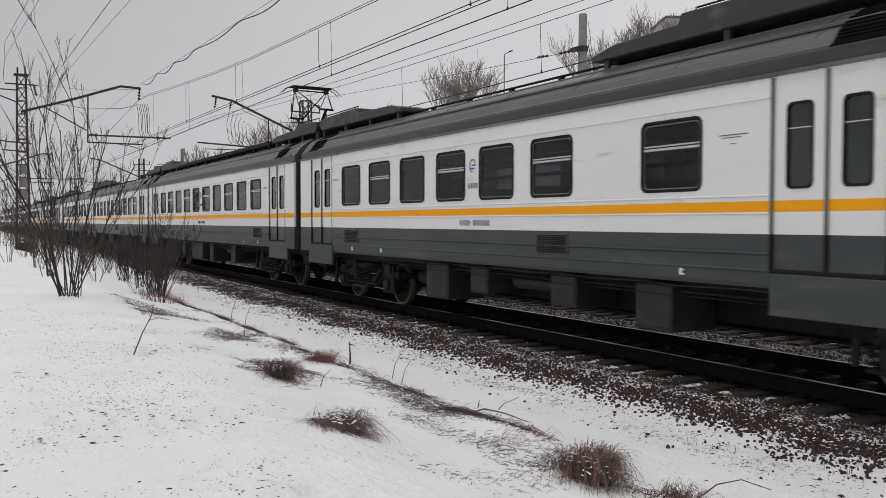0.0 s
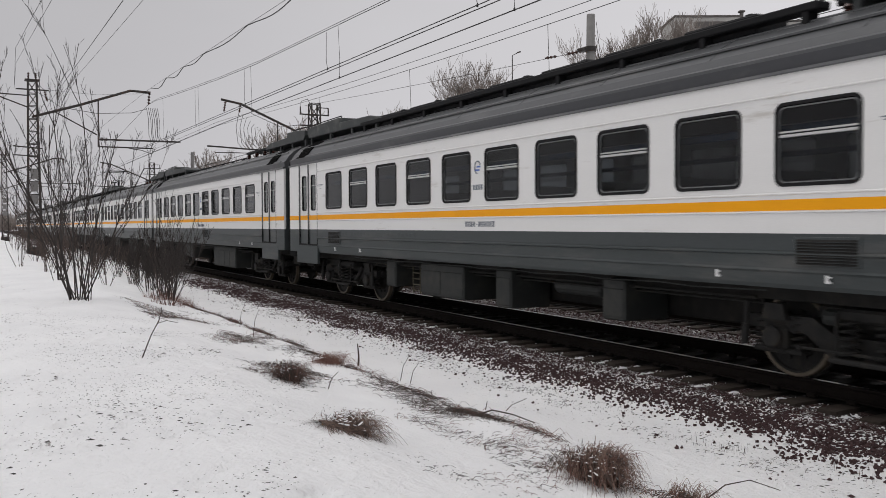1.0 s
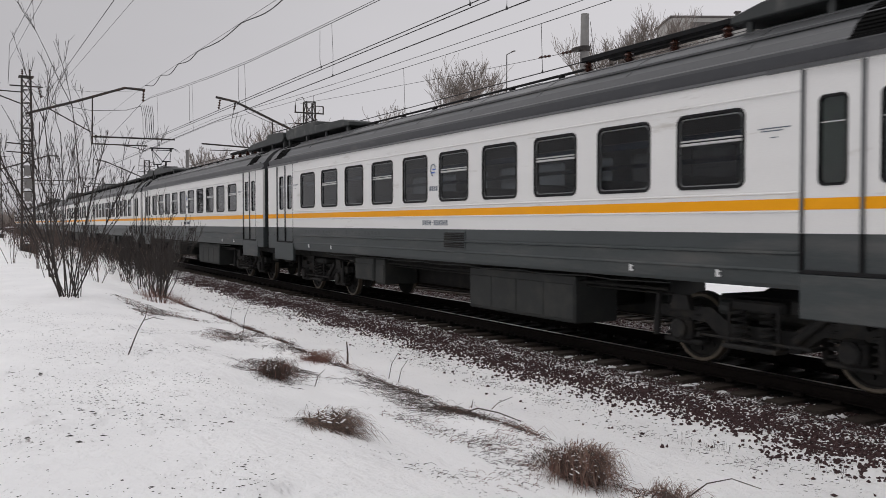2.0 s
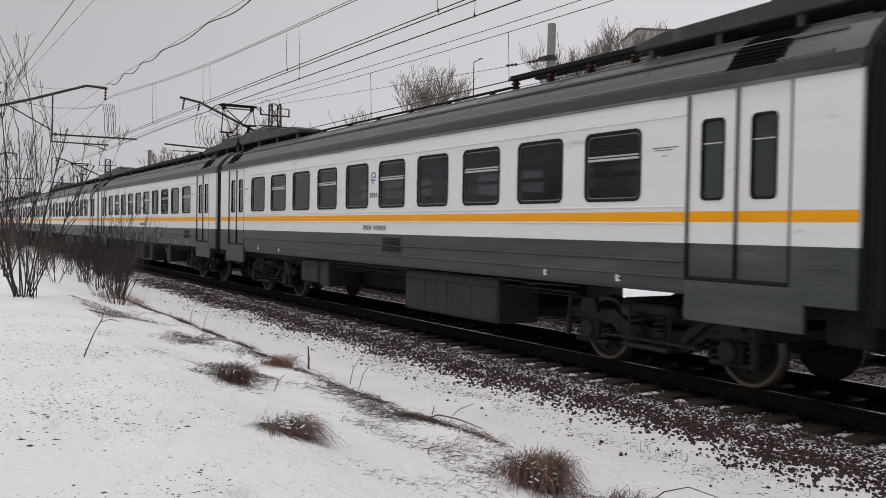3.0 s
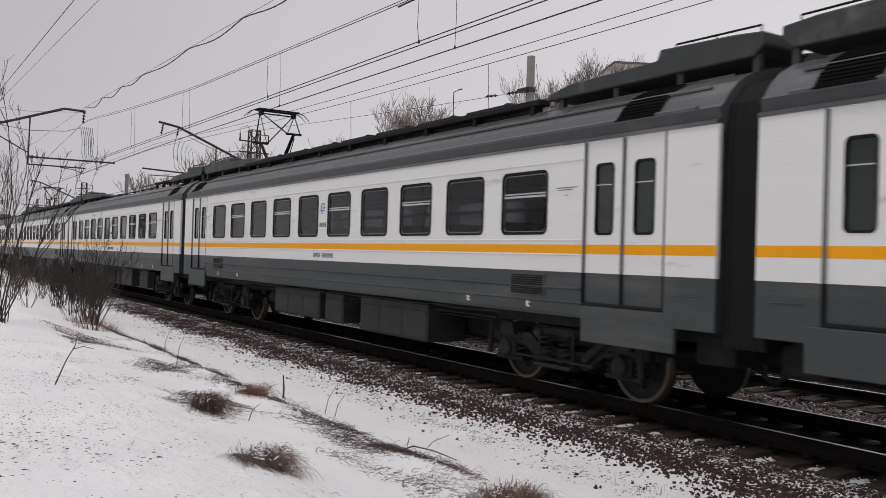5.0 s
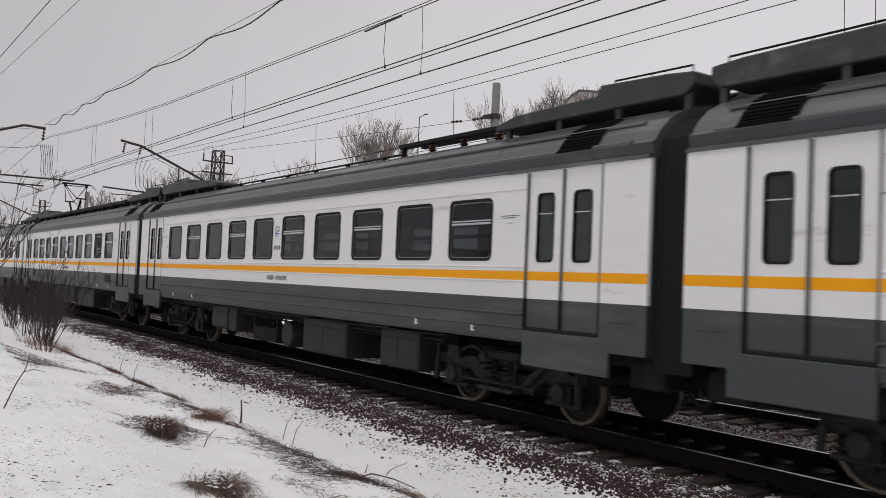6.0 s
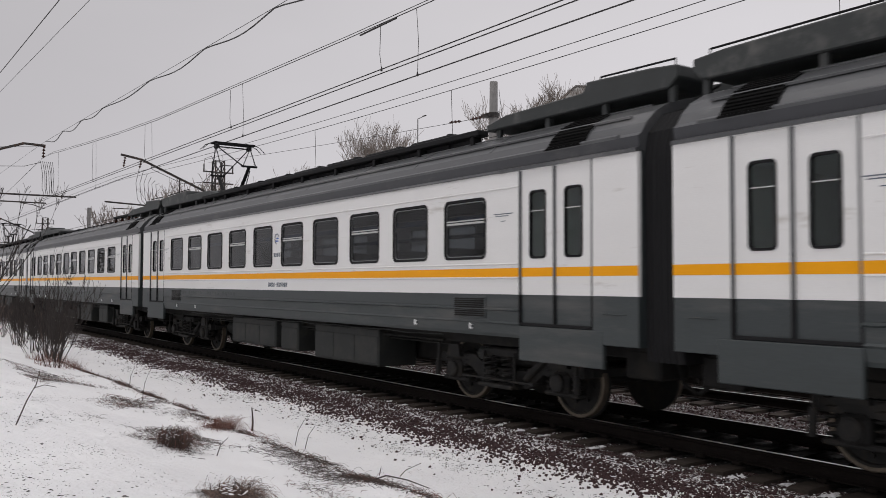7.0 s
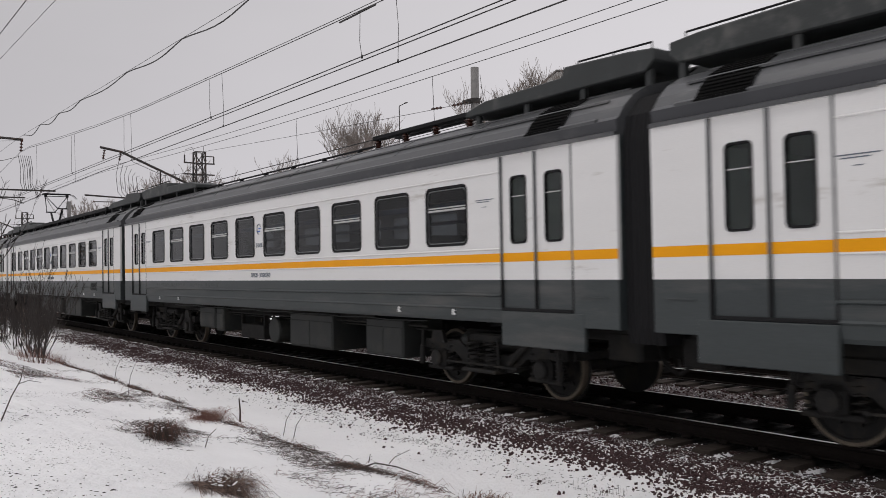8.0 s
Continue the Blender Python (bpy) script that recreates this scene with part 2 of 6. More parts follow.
def ballast_mat():
    """Crushed stone with snow caught in the joints, more of it towards the foot of the bed and between the tracks."""
    m = bpy.data.materials.new("snowy_crushed_stone_ballast")
    m.use_nodes = True
    n, l = m.node_tree.nodes, m.node_tree.links
    b = n["Principled BSDF"]
    tc = n.new("ShaderNodeTexCoord")
    warp = n.new("ShaderNodeTexNoise")
    warp.inputs["Scale"].default_value = 9
    warp.inputs["Detail"].default_value = 3
    l.new(tc.outputs["Object"], warp.inputs["Vector"])
    mixv = n.new("ShaderNodeMixRGB")
    mixv.blend_type = 'LINEAR_LIGHT'
    mixv.inputs[0].default_value = 0.05
    l.new(tc.outputs["Object"], mixv.inputs[1])
    l.new(warp.outputs["Color"], mixv.inputs[2])
    cell = n.new("ShaderNodeTexVoronoi")
    cell.inputs["Scale"].default_value = 15
    l.new(mixv.outputs[0], cell.inputs["Vector"])
    joint = n.new("ShaderNodeTexVoronoi")
    joint.feature = 'DISTANCE_TO_EDGE'
    joint.inputs["Scale"].default_value = 15
    l.new(mixv.outputs[0], joint.inputs["Vector"])
    sepc = n.new("ShaderNodeSeparateXYZ")
    l.new(cell.outputs["Color"], sepc.inputs[0])
    stone = n.new("ShaderNodeMixRGB")
    l.new(sepc.outputs["X"], stone.inputs[0])
    stone.inputs[1].default_value = (0.060, 0.030, 0.027, 1)
    stone.inputs[2].default_value = (0.018, 0.012, 0.0115, 1)
    patch = n.new("ShaderNodeTexNoise")
    patch.inputs["Scale"].default_value = 3.2
    patch.inputs["Detail"].default_value = 4
    l.new(tc.outputs["Object"], patch.inputs["Vector"])
    sep = n.new("ShaderNodeSeparateXYZ")
    l.new(tc.outputs["Object"], sep.inputs[0])
    foot = n.new("ShaderNodeMapRange")
    foot.inputs["From Min"].default_value, foot.inputs["From Max"].default_value = 8.5, 7.4
    foot.inputs["To Min"].default_value, foot.inputs["To Max"].default_value = 0.0, 0.15
    l.new(sep.outputs["Y"], foot.inputs[0])
    far = n.new("ShaderNodeMapRange")
    far.inputs["From Min"].default_value, far.inputs["From Max"].default_value = 11.2, 12.2
    far.inputs["To Min"].default_value, far.inputs["To Max"].default_value = 0.0, 0.02
    l.new(sep.outputs["Y"], far.inputs[0])
    grad = n.new("ShaderNodeMath")
    grad.operation = 'ADD'
    l.new(foot.outputs[0], grad.inputs[0])
    l.new(far.outputs[0], grad.inputs[1])
    pm = n.new("ShaderNodeMapRange")
    pm.inputs["From Min"].default_value, pm.inputs["From Max"].default_value = 0.35, 0.65
    pm.inputs["To Min"].default_value, pm.inputs["To Max"].default_value = 0.15, 1.5
    l.new(patch.outputs[0], pm.inputs[0])
    wid = n.new("ShaderNodeMath")
    wid.operation = 'MULTIPLY'
    l.new(grad.outputs[0], wid.inputs[0])
    l.new(pm.outputs[0], wid.inputs[1])
    less = n.new("ShaderNodeMath")
    less.operation = 'SUBTRACT'
    l.new(wid.outputs[0], less.inputs[0])
    l.new(joint.outputs["Distance"], less.inputs[1])
    edge = n.new("ShaderNodeMapRange")
    edge.inputs["From Min"].default_value, edge.inputs["From Max"].default_value = -0.02, 0.02
    l.new(less.outputs[0], edge.inputs[0])
    mx = n.new("ShaderNodeMixRGB")
    l.new(edge.outputs[0], mx.inputs[0])
    l.new(stone.outputs[0], mx.inputs[1])
    mx.inputs[2].default_value = (0.84, 0.845, 0.86, 1)
    l.new(mx.outputs[0], b.inputs["Base Color"])
    b.inputs["Roughness"].default_value = 0.9
    b.inputs["Specular IOR Level"].default_value = 0.2
    bp = n.new("ShaderNodeBump")
    bp.inputs["Strength"].default_value = 0.7
    bp.inputs["Distance"].default_value = 0.03
    l.new(joint.outputs["Distance"], bp.inputs["Height"])
    l.new(bp.outputs[0], b.inputs["Normal"])
    return m


BALLAST = ballast_mat()
# oily stone, its colour lowered further to hold the shade under the train
OILY_SHADED = mixed("oil_and_shade_darkened_ballast", (0.015, 0.0125, 0.0115), (0.009, 0.008, 0.0075), 1.0, 1.2, 17)
OILY_SHADED.node_tree.nodes["Principled BSDF"].inputs["Specular IOR Level"].default_value = 0.12
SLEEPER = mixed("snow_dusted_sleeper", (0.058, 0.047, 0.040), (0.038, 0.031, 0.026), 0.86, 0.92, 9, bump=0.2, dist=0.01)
SLEEPER.node_tree.nodes["Principled BSDF"].inputs["Specular IOR Level"].default_value = 0.15
# sleeper middles blackened: oil stain plus the train's shade painted in
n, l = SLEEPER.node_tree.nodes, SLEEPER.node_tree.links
stain_shade_tc = n.new("ShaderNodeTexCoord")
stain_shade_sep = n.new("ShaderNodeSeparateXYZ")
l.new(stain_shade_tc.outputs["Object"], stain_shade_sep.inputs[0])
stain_shade_abs = n.new("ShaderNodeMath")
stain_shade_abs.operation = 'ABSOLUTE'
l.new(stain_shade_sep.outputs["Y"], stain_shade_abs.inputs[0])
stain_shade_mr = n.new("ShaderNodeMapRange")
stain_shade_mr.inputs["From Min"].default_value, stain_shade_mr.inputs["From Max"].default_value = 1.04, 0.92
l.new(stain_shade_abs.outputs[0], stain_shade_mr.inputs[0])
stain_shade_mix = n.new("ShaderNodeMixRGB")
stain_shade_in = n["Principled BSDF"].inputs["Base Color"]
l.new(stain_shade_mr.outputs[0], stain_shade_mix.inputs[0])
l.new(stain_shade_in.links[0].from_socket, stain_shade_mix.inputs[1])
stain_shade_mix.inputs[2].default_value = (0.010, 0.009, 0.008, 1)
l.new(stain_shade_mix.outputs[0], stain_shade_in)
STONE = mat("reddish_crushed_stone", (0.050, 0.025, 0.0255), 0.9, var=0.5, scale=14, bump=0.2)


def snow_mat():
    """Old snow: soft hollows, crust grain, and specks of soil that thin out away from the trodden and weedy parts."""
    m = bpy.data.materials.new("old_snow")
    m.use_nodes = True
    n, l = m.node_tree.nodes, m.node_tree.links
    b = n["Principled BSDF"]
    tc = n.new("ShaderNodeTexCoord")
    big = n.new("ShaderNodeTexNoise")
    big.inputs["Scale"].default_value = 0.9
    big.inputs["Detail"].default_value = 5
    l.new(tc.outputs["Object"], big.inputs["Vector"])
    fine = n.new("ShaderNodeTexNoise")
    fine.inputs["Scale"].default_value = 22
    fine.inputs["Detail"].default_value = 6
    fine.inputs["Roughness"].default_value = 0.65
    l.new(tc.outputs["Object"], fine.inputs["Vector"])
    ramp = n.new("ShaderNodeMapRange")
    ramp.inputs["From Min"].default_value, ramp.inputs["From Max"].default_value = 0.3, 0.7
    l.new(big.outputs[0], ramp.inputs[0])
    c = n.new("ShaderNodeMixRGB")
    c.inputs[1].default_value = (0.86, 0.86, 0.87, 1)
    c.inputs[2].default_value = (0.93, 0.93, 0.935, 1)
    l.new(ramp.outputs[0], c.inputs[0])
    # specks: fine noise through a threshold, in patches
    patch = n.new("ShaderNodeTexNoise")
    patch.inputs["Scale"].default_value = 1.7
    patch.inputs["Detail"].default_value = 4
    l.new(tc.outputs["Object"], patch.inputs["Vector"])
    ma = n.new("ShaderNodeMath")
    ma.operation = 'MULTIPLY_ADD'
    ma.inputs[1].default_value = 0.55
    l.new(patch.outputs[0], ma.inputs[0])
    l.new(fine.outputs[0], ma.inputs[2])
    th = n.new("ShaderNodeMapRange")
    th.inputs["From Min"].default_value, th.inputs["From Max"].default_value = 0.955, 1.02
    th.inputs["To Max"].default_value = 0.75
    l.new(ma.outputs[0], th.inputs[0])
    mx = n.new("ShaderNodeMixRGB")
    l.new(th.outputs[0], mx.inputs[0])
    l.new(c.outputs[0], mx.inputs[1])
    mx.inputs[2].default_value = (0.22, 0.19, 0.175, 1)
    l.new(mx.outputs[0], b.inputs["Base Color"])
    b.inputs["Roughness"].default_value = 0.75
    b.inputs["Specular IOR Level"].default_value = 0.25
    bp = n.new("ShaderNodeBump")
    bp.inputs["Strength"].default_value = 0.75
    bp.inputs["Distance"].default_value = 0.06
    mid = n.new("ShaderNodeTexNoise")
    mid.inputs["Scale"].default_value = 7
    mid.inputs["Detail"].default_value = 5
    mid.inputs["Distortion"].default_value = 0.4
    l.new(tc.outputs["Object"], mid.inputs["Vector"])
    hs = n.new("ShaderNodeMath")
    hs.operation = 'MULTIPLY_ADD'
    hs.inputs[1].default_value = 0.6
    l.new(fine.outputs[0], hs.inputs[0])
    l.new(mid.outputs[0], hs.inputs[2])
    l.new(hs.outputs[0], bp.inputs["Height"])
    l.new(bp.outputs[0], b.inputs["Normal"])
    return m


SNOW = snow_mat()


# ---- mesh helpers ----
def finish(name, bm, material, smooth=False):
    me = bpy.data.meshes.new(name)
    bm.normal_update()
    bm.to_mesh(me)
    bm.free()
    me.materials.append(material)
    if smooth:
        for p in me.polygons:
            p.use_smooth = True
    return me


def part(name, bm, material, parent, label="", smooth=False):
    ob = new(name, finish(name, bm, material, smooth))
    ob.parent = parent
    return tagged(ob, label)


def thing(name, bm, material, label, category, group="", kind="", smooth=False):
    return tagged(new(name, finish(name, bm, material, smooth)), label, category, group, kind)


def root(name, label, category, m=None, group="", kind=""):
    ob = tagged(new(name), label, category, group, kind)
    ob.empty_display_size = 0.3
    if m is not None:
        ob.matrix_world = m
    return ob


def B():
    return bmesh.new()


def box(bm, x0, x1, y0, y1, z0, z1):
    v = [bm.verts.new((x, y, z)) for x in (x0, x1) for y in (y0, y1) for z in (z0, z1)]
    for f in ((0, 1, 3, 2), (4, 6, 7, 5), (0, 4, 5, 1), (2, 3, 7, 6), (0, 2, 6, 4), (1, 5, 7, 3)):
        bm.faces.new([v[i] for i in f])
    return bm


def bbox(bm, x0, x1, y0, y1, z0, z1, r=0.02):
    """A box with its edges bevelled."""
    t = bmesh.new()
    box(t, min(x0, x1), max(x0, x1), min(y0, y1), max(y0, y1), z0, z1)
    bmesh.ops.bevel(t, geom=t.edges[:], offset=r, segments=1, affect='EDGES')
    me = bpy.data.meshes.new("tmp")
    t.to_mesh(me)
    t.free()
    bm.from_mesh(me)
    bpy.data.meshes.remove(me)
    return bm


def prism(bm, prof, x0, x1, closed=True):
    """Extrudes a (y, z) outline along x."""
    a = [bm.verts.new((x0, y, z)) for y, z in prof]
    b = [bm.verts.new((x1, y, z)) for y, z in prof]
    k = len(prof)
    for i in range(k if closed else k - 1):
        j = (i + 1) % k
        bm.faces.new((a[i], a[j], b[j], b[i]))
    if closed:
        bm.faces.new(a[::-1])
        bm.faces.new(b)
    return bm


def prism_y(bm, prof, y0, y1):
    """Extrudes an (x, z) outline along y."""
    a = [bm.verts.new((x, y0, z)) for x, z in prof]
    b = [bm.verts.new((x, y1, z)) for x, z in prof]
    k = len(prof)
    for i in range(k):
        j = (i + 1) % k
        bm.faces.new((a[i], b[i], b[j], a[j]))
    bm.faces.new(a)
    bm.faces.new(b[::-1])
    return bm


def tube(bm, p, q, r0, r1=None, n=5):
    p, q = Vector(p), Vector(q)
    r1 = r0 if r1 is None else r1
    d = (q - p)
    if d.length < 1e-6:
        return bm
    d.normalize()
    u = d.orthogonal().normalized()
    w = d.cross(u)
    ra = [bm.verts.new(p + (u * math.cos(6.2832 * i / n) + w * math.sin(6.2832 * i / n)) * r0) for i in range(n)]
    rb = [bm.verts.new(q + (u * math.cos(6.2832 * i / n) + w * math.sin(6.2832 * i / n)) * r1) for i in range(n)]
    for i in range(n):
        bm.faces.new((ra[i], ra[(i + 1) % n], rb[(i + 1) % n], rb[i]))
    bm.faces.new(ra[::-1])
    bm.faces.new(rb)
    return bm


def chain(bm, pts, r0, r1=None, n=4):
    """A bent tube through the points."""
    r1 = r0 if r1 is None else r1
    k = len(pts) - 1
    rings = []
    for i, p in enumerate(pts):
        p = Vector(p)
        d = Vector(pts[min(i + 1, k)]) - Vector(pts[max(i - 1, 0)])
        d.normalize()
        u = d.cross(Vector((0.13, 0.27, 0.95))).normalized()
        w = d.cross(u)
        r = r0 + (r1 - r0) * i / k
        rings.append([bm.verts.new(p + (u * math.cos(6.2832 * j / n) + w * math.sin(6.2832 * j / n)) * r) for j in range(n)])
    for a, b in zip(rings, rings[1:]):
        for j in range(n):
            bm.faces.new((a[j], a[(j + 1) % n], b[(j + 1) % n], b[j]))
    return bm


def disc(bm, c, axis, prof, n=24, caps=True):
    """Turns (radius, offset along axis) about an axis through c."""
    c, a = Vector(c), Vector(axis).normalized()
    u = a.orthogonal().normalized()
    w = a.cross(u)
    rings = []
    for r, h in prof:
        rings.append([bm.verts.new(c + a * h + (u * math.cos(6.2832 * i / n) + w * math.sin(6.2832 * i / n)) * max(r, 1e-3)) for i in range(n)])
    for p, q in zip(rings, rings[1:]):
        for i in range(n):
            bm.faces.new((p[i], p[(i + 1) % n], q[(i + 1) % n], q[i]))
    if caps:
        bm.faces.new(rings[0][::-1])
        bm.faces.new(rings[-1])
    return bm


def rrect(x0, x1, z0, z1, r, k=4):
    pts = []
    for cx, cz, a0 in ((x1 - r, z1 - r, 0), (x0 + r, z1 - r, 90), (x0 + r, z0 + r, 180), (x1 - r, z0 + r, 270)):
        for i in range(k + 1):
            a = radians(a0 + 90 * i / k)
            pts.append((cx + r * math.cos(a), cz + r * math.sin(a)))
    return pts


def ring(bm, outer, inner, y0, y1):
    """A frame between two outlines of equal count in the xz plane."""
    k = len(outer)
    oa = [bm.verts.new((x, y0, z)) for x, z in outer]
    ia = [bm.verts.new((x, y0, z)) for x, z in inner]
    ob_ = [bm.verts.new((x, y1, z)) for x, z in outer]
    ib = [bm.verts.new((x, y1, z)) for x, z in inner]
    for i in range(k):
        j = (i + 1) % k
        bm.faces.new((oa[i], oa[j], ia[j], ia[i]))
        bm.faces.new((ob_[i], ib[i], ib[j], ob_[j]))
        bm.faces.new((oa[i], ob_[i], ob_[j], oa[j]))
        bm.faces.new((ia[i], ia[j], ib[j], ib[i]))
    return bm


def sheet(bm, outline, y0, y1):
    a = [bm.verts.new((x, y0, z)) for x, z in outline]
    b = [bm.verts.new((x, y1, z)) for x, z in outline]
    k = len(outline)
    for i in range(k):
        bm.faces.new((a[i], b[i], b[(i + 1) % k], a[(i + 1) % k]))
    bm.faces.new(a)
    bm.faces.new(b[::-1])
    return bm


# ---- the ground ----
TRACK1, TRACK2 = 9.73, 14.1


def smooth01(a, b, v):
    t = min(1.0, max(0.0, (v - a) / (b - a)))
    return t * t * (3 - 2 * t)


PROFILE = [(-400, 1.5), (-60, 1.0), (-12, 0.62), (-3, 0.52), (0, 0.47), (1.3, 0.50), (2.0, 0.43), (2.6, 0.27), (3.1, 0.15), (4.0, -0.02), (4.6, -0.13),
           (5.3, -0.30), (6.3, -0.36), (7.0, -0.36), (7.5, -0.33), (8.15, -0.25), (11.3, -0.25), (11.9, -0.33), (12.4, -0.25), (15.7, -0.25),
           (16.6, -0.5), (18.5, -0.7), (24, -0.2), (60, 0.3), (400, 2.0)]


MOUNDS = [(-5.7, 1.3, 0.12, 0.035), (-4.45, 1.25, 0.16, 0.05), (-4.9, 0.8, 0.12, 0.03), (-6.3, 1.1, 0.15, 0.025), (-7.4, 0.3, 0.2, 0.03), (-6.37, 2.42, 0.2, 0.05),
          (-9.08, 2.82, 0.17, 0.06), (-5.08, 3.85, 0.2, 0.09)]


def profile_z(y):
    for (y0, z0), (y1, z1) in zip(PROFILE, PROFILE[1:]):
        if y <= y1:
            return z0 + (z1 - z0) * (y - y0) / (y1 - y0)
    return PROFILE[-1][1]


def ground_z(x, y):
    if -1 < y < 8:
        z = sum(profile_z(y + d) for d in (-0.4, -0.2, 0, 0.2, 0.4)) / 5
    else:
        z = profile_z(y)
    off = smooth01(8.2, 6.8, y) + smooth01(15.8, 17.5, y)
    if off > 0:
        z += off * (0.05 * noise.noise((x * 0.5, y * 0.6, 0)) + 0.022 * noise.noise((x * 1.7, y * 1.9, 3)) + 0.009 * noise.noise((x * 6, y * 6, 7)))
        z -= 0.05 * smooth01(0.35, 0.05, y) * smooth01(-1.6, -1.0, y)
        if y < 3.2:
            tread = max(0.0, noise.noise((x * 1.1, y * 1.4, 31)))
            z -= 0.09 * tread * max(0.0, noise.noise((x * 4.2, y * 5.5, 33)))
            if -13 < x < -3:
                worn = smooth01(-0.15, 0.35, noise.noise((x * 0.55, y * 0.8, 40)) - 0.12 * max(0.0, y - 1.2))
                u, w = 0.87 * x - 0.5 * y, 0.5 * x + 0.87 * y
                z -= 0.045 * worn * smooth01(0.12, 0.5, noise.noise((u * 3.6, w * 6.5, 44)))
                z += 0.02 * worn * max(0.0, noise.noise((u * 5.0, w * 7.5, 47)))
        for bx, by, br, bh in MOUNDS:
            if abs(x - bx) < 3 * br and abs(y - by) < 3 * br:
                z += bh * math.exp(-((x - bx) ** 2 + (y - by) ** 2) / (br * br))
        # a raised lip of snow where the weeds stand at the edge of the ditch
        z += 0.09 * math.exp(-((y - 4.35 - 0.25 * noise.noise((x * 0.3, 0, 5))) / 0.32) ** 2) * (0.7 + 0.6 * noise.noise((x * 0.7, 1, 2)))
        z += 0.16 * math.exp(-((x + 21) / 6) ** 2 - ((y - 2.5) / 1.1) ** 2)
    return z


def axis_steps(spans):
    out = []
    for a, b, s in spans:
        k = max(1, round((b - a) / s))
        out += [a + (b - a) * i / k for i in range(k)]
    out.append(spans[-1][1])
    return out


gx = axis_steps([(-600, -120, 20), (-120, -45, 2.5), (-45, -25, 0.4), (-25, -12, 0.1), (-12, -3.4, 0.045), (-3.4, -2, 0.1), (-2, 6, 0.5), (6, 60, 5), (60, 400, 40)])
gy = axis_steps([(-400, -20, 20), (-20, -2, 1), (-2, -1.2, 0.2), (-1.2, 3.3, 0.045), (3.3, 11.0, 0.1), (11.0, 18, 0.3), (18, 60, 3), (60, 400, 20)])
gverts = [(x, y, ground_z(x, y)) for x in gx for y in gy]
ny = len(gy)
gfaces, gmats = [], []
for i in range(len(gx) - 1):
    for j in range(ny - 1):
        gfaces.append((i * ny + j, (i + 1) * ny + j, (i + 1) * ny + j + 1, i * ny + j + 1))
        xm, ym = (gx[i] + gx[i + 1]) / 2, (gy[j] + gy[j + 1]) / 2
        edge = 7.42 + 0.2 * noise.noise((xm * 0.35, 0, 9)) + 0.25 * noise.noise((xm * 1.5, ym * 1.5, 4))
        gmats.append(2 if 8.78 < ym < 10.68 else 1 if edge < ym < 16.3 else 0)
gme = bpy.data.meshes.new("ground")
gme.from_pydata(gverts, [], gfaces)
gme.materials.append(SNOW)
gme.materials.append(BALLAST)
gme.materials.append(OILY_SHADED)
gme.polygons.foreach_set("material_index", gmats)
gme.polygons.foreach_set("use_smooth", [True] * len(gfaces))
tagged(new("ground", gme), "snow-covered bank and ditch beside a stone ballast bed", "ground", kind="structure")


# ---- tracks ----
RAILP = [(-0.066, -0.18), (0.066, -0.18), (0.066, -0.165), (0.012, -0.15), (0.010, -0.05), (0.036, -0.036), (0.036, -0.006), (0.028, 0.0),
         (-0.028, 0.0), (-0.036, -0.006), (-0.036, -0.036), (-0.010, -0.05), (-0.012, -0.15), (-0.066, -0.165)]


def make_track(yc, label):
    tr = root("railway_track", label, "railway track", pose(0, yc, 0), kind="structure")
    for side in (-0.797, 0.797):
        bm = B()
        prism(bm, [(side + a, b) for a, b in RAILP], -420, 120)
        rl = part("rail", bm, RUST, tr, "rusty steel rail with a polished head")
        bm = B()
        prism(bm, [(side - 0.027, 0.0005), (side - 0.022, 0.003), (side + 0.022, 0.003), (side + 0.027, 0.0005)], -420, 120)
        part("running_surface", bm, RAILTOP, rl, "polished running surface")
    prof = [(-1.35, -0.30), (-1.35, -0.215), (-1.28, -0.205), (-0.5, -0.20), (0, -0.225), (0.5, -0.20), (1.28, -0.205), (1.35, -0.215), (1.35, -0.30)]
    bm = B()
    a = [bm.verts.new((-0.12 if z > -0.25 else -0.15, y, z)) for y, z in prof]
    b = [bm.verts.new((0.12 if z > -0.25 else 0.15, y, z)) for y, z in prof]
    k = len(prof)
    for i in range(k - 1):
        bm.faces.new((a[i], b[i], b[i + 1], a[i + 1]))
    bm.faces.new(a)
    bm.faces.new(b[::-1])
    bmesh.ops.recalc_face_normals(bm, faces=bm.faces[:])
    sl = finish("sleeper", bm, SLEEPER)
    fb = B()
    for side in (-0.797, 0.797):
        for d in (-0.11, 0.11):
            bbox(fb, -0.06, 0.06, side + d - 0.035, side + d + 0.035, -0.205, -0.15, 0.012)
    fast = finish("rail_fastening", fb, RUST)
    rng = random.Random(4)
    for i in range(230):
        x = 12 - 0.543 * i
        o = new("sleeper", sl)
        o.parent = tr
        o.location = (x, 0, rng.uniform(-0.012, 0.006))
        o.rotation_euler = (0, 0, rng.uniform(-0.01, 0.01))
        if i < 110 and yc < 12:
            q = new("rail_fastening", fast)
            q.parent = tr
            q.location = (x, 0, 0)
    return tr


make_track(TRACK1, "railway track with concrete sleepers dusted with snow")
make_track(TRACK2, "farther railway track on snowy stone ballast")


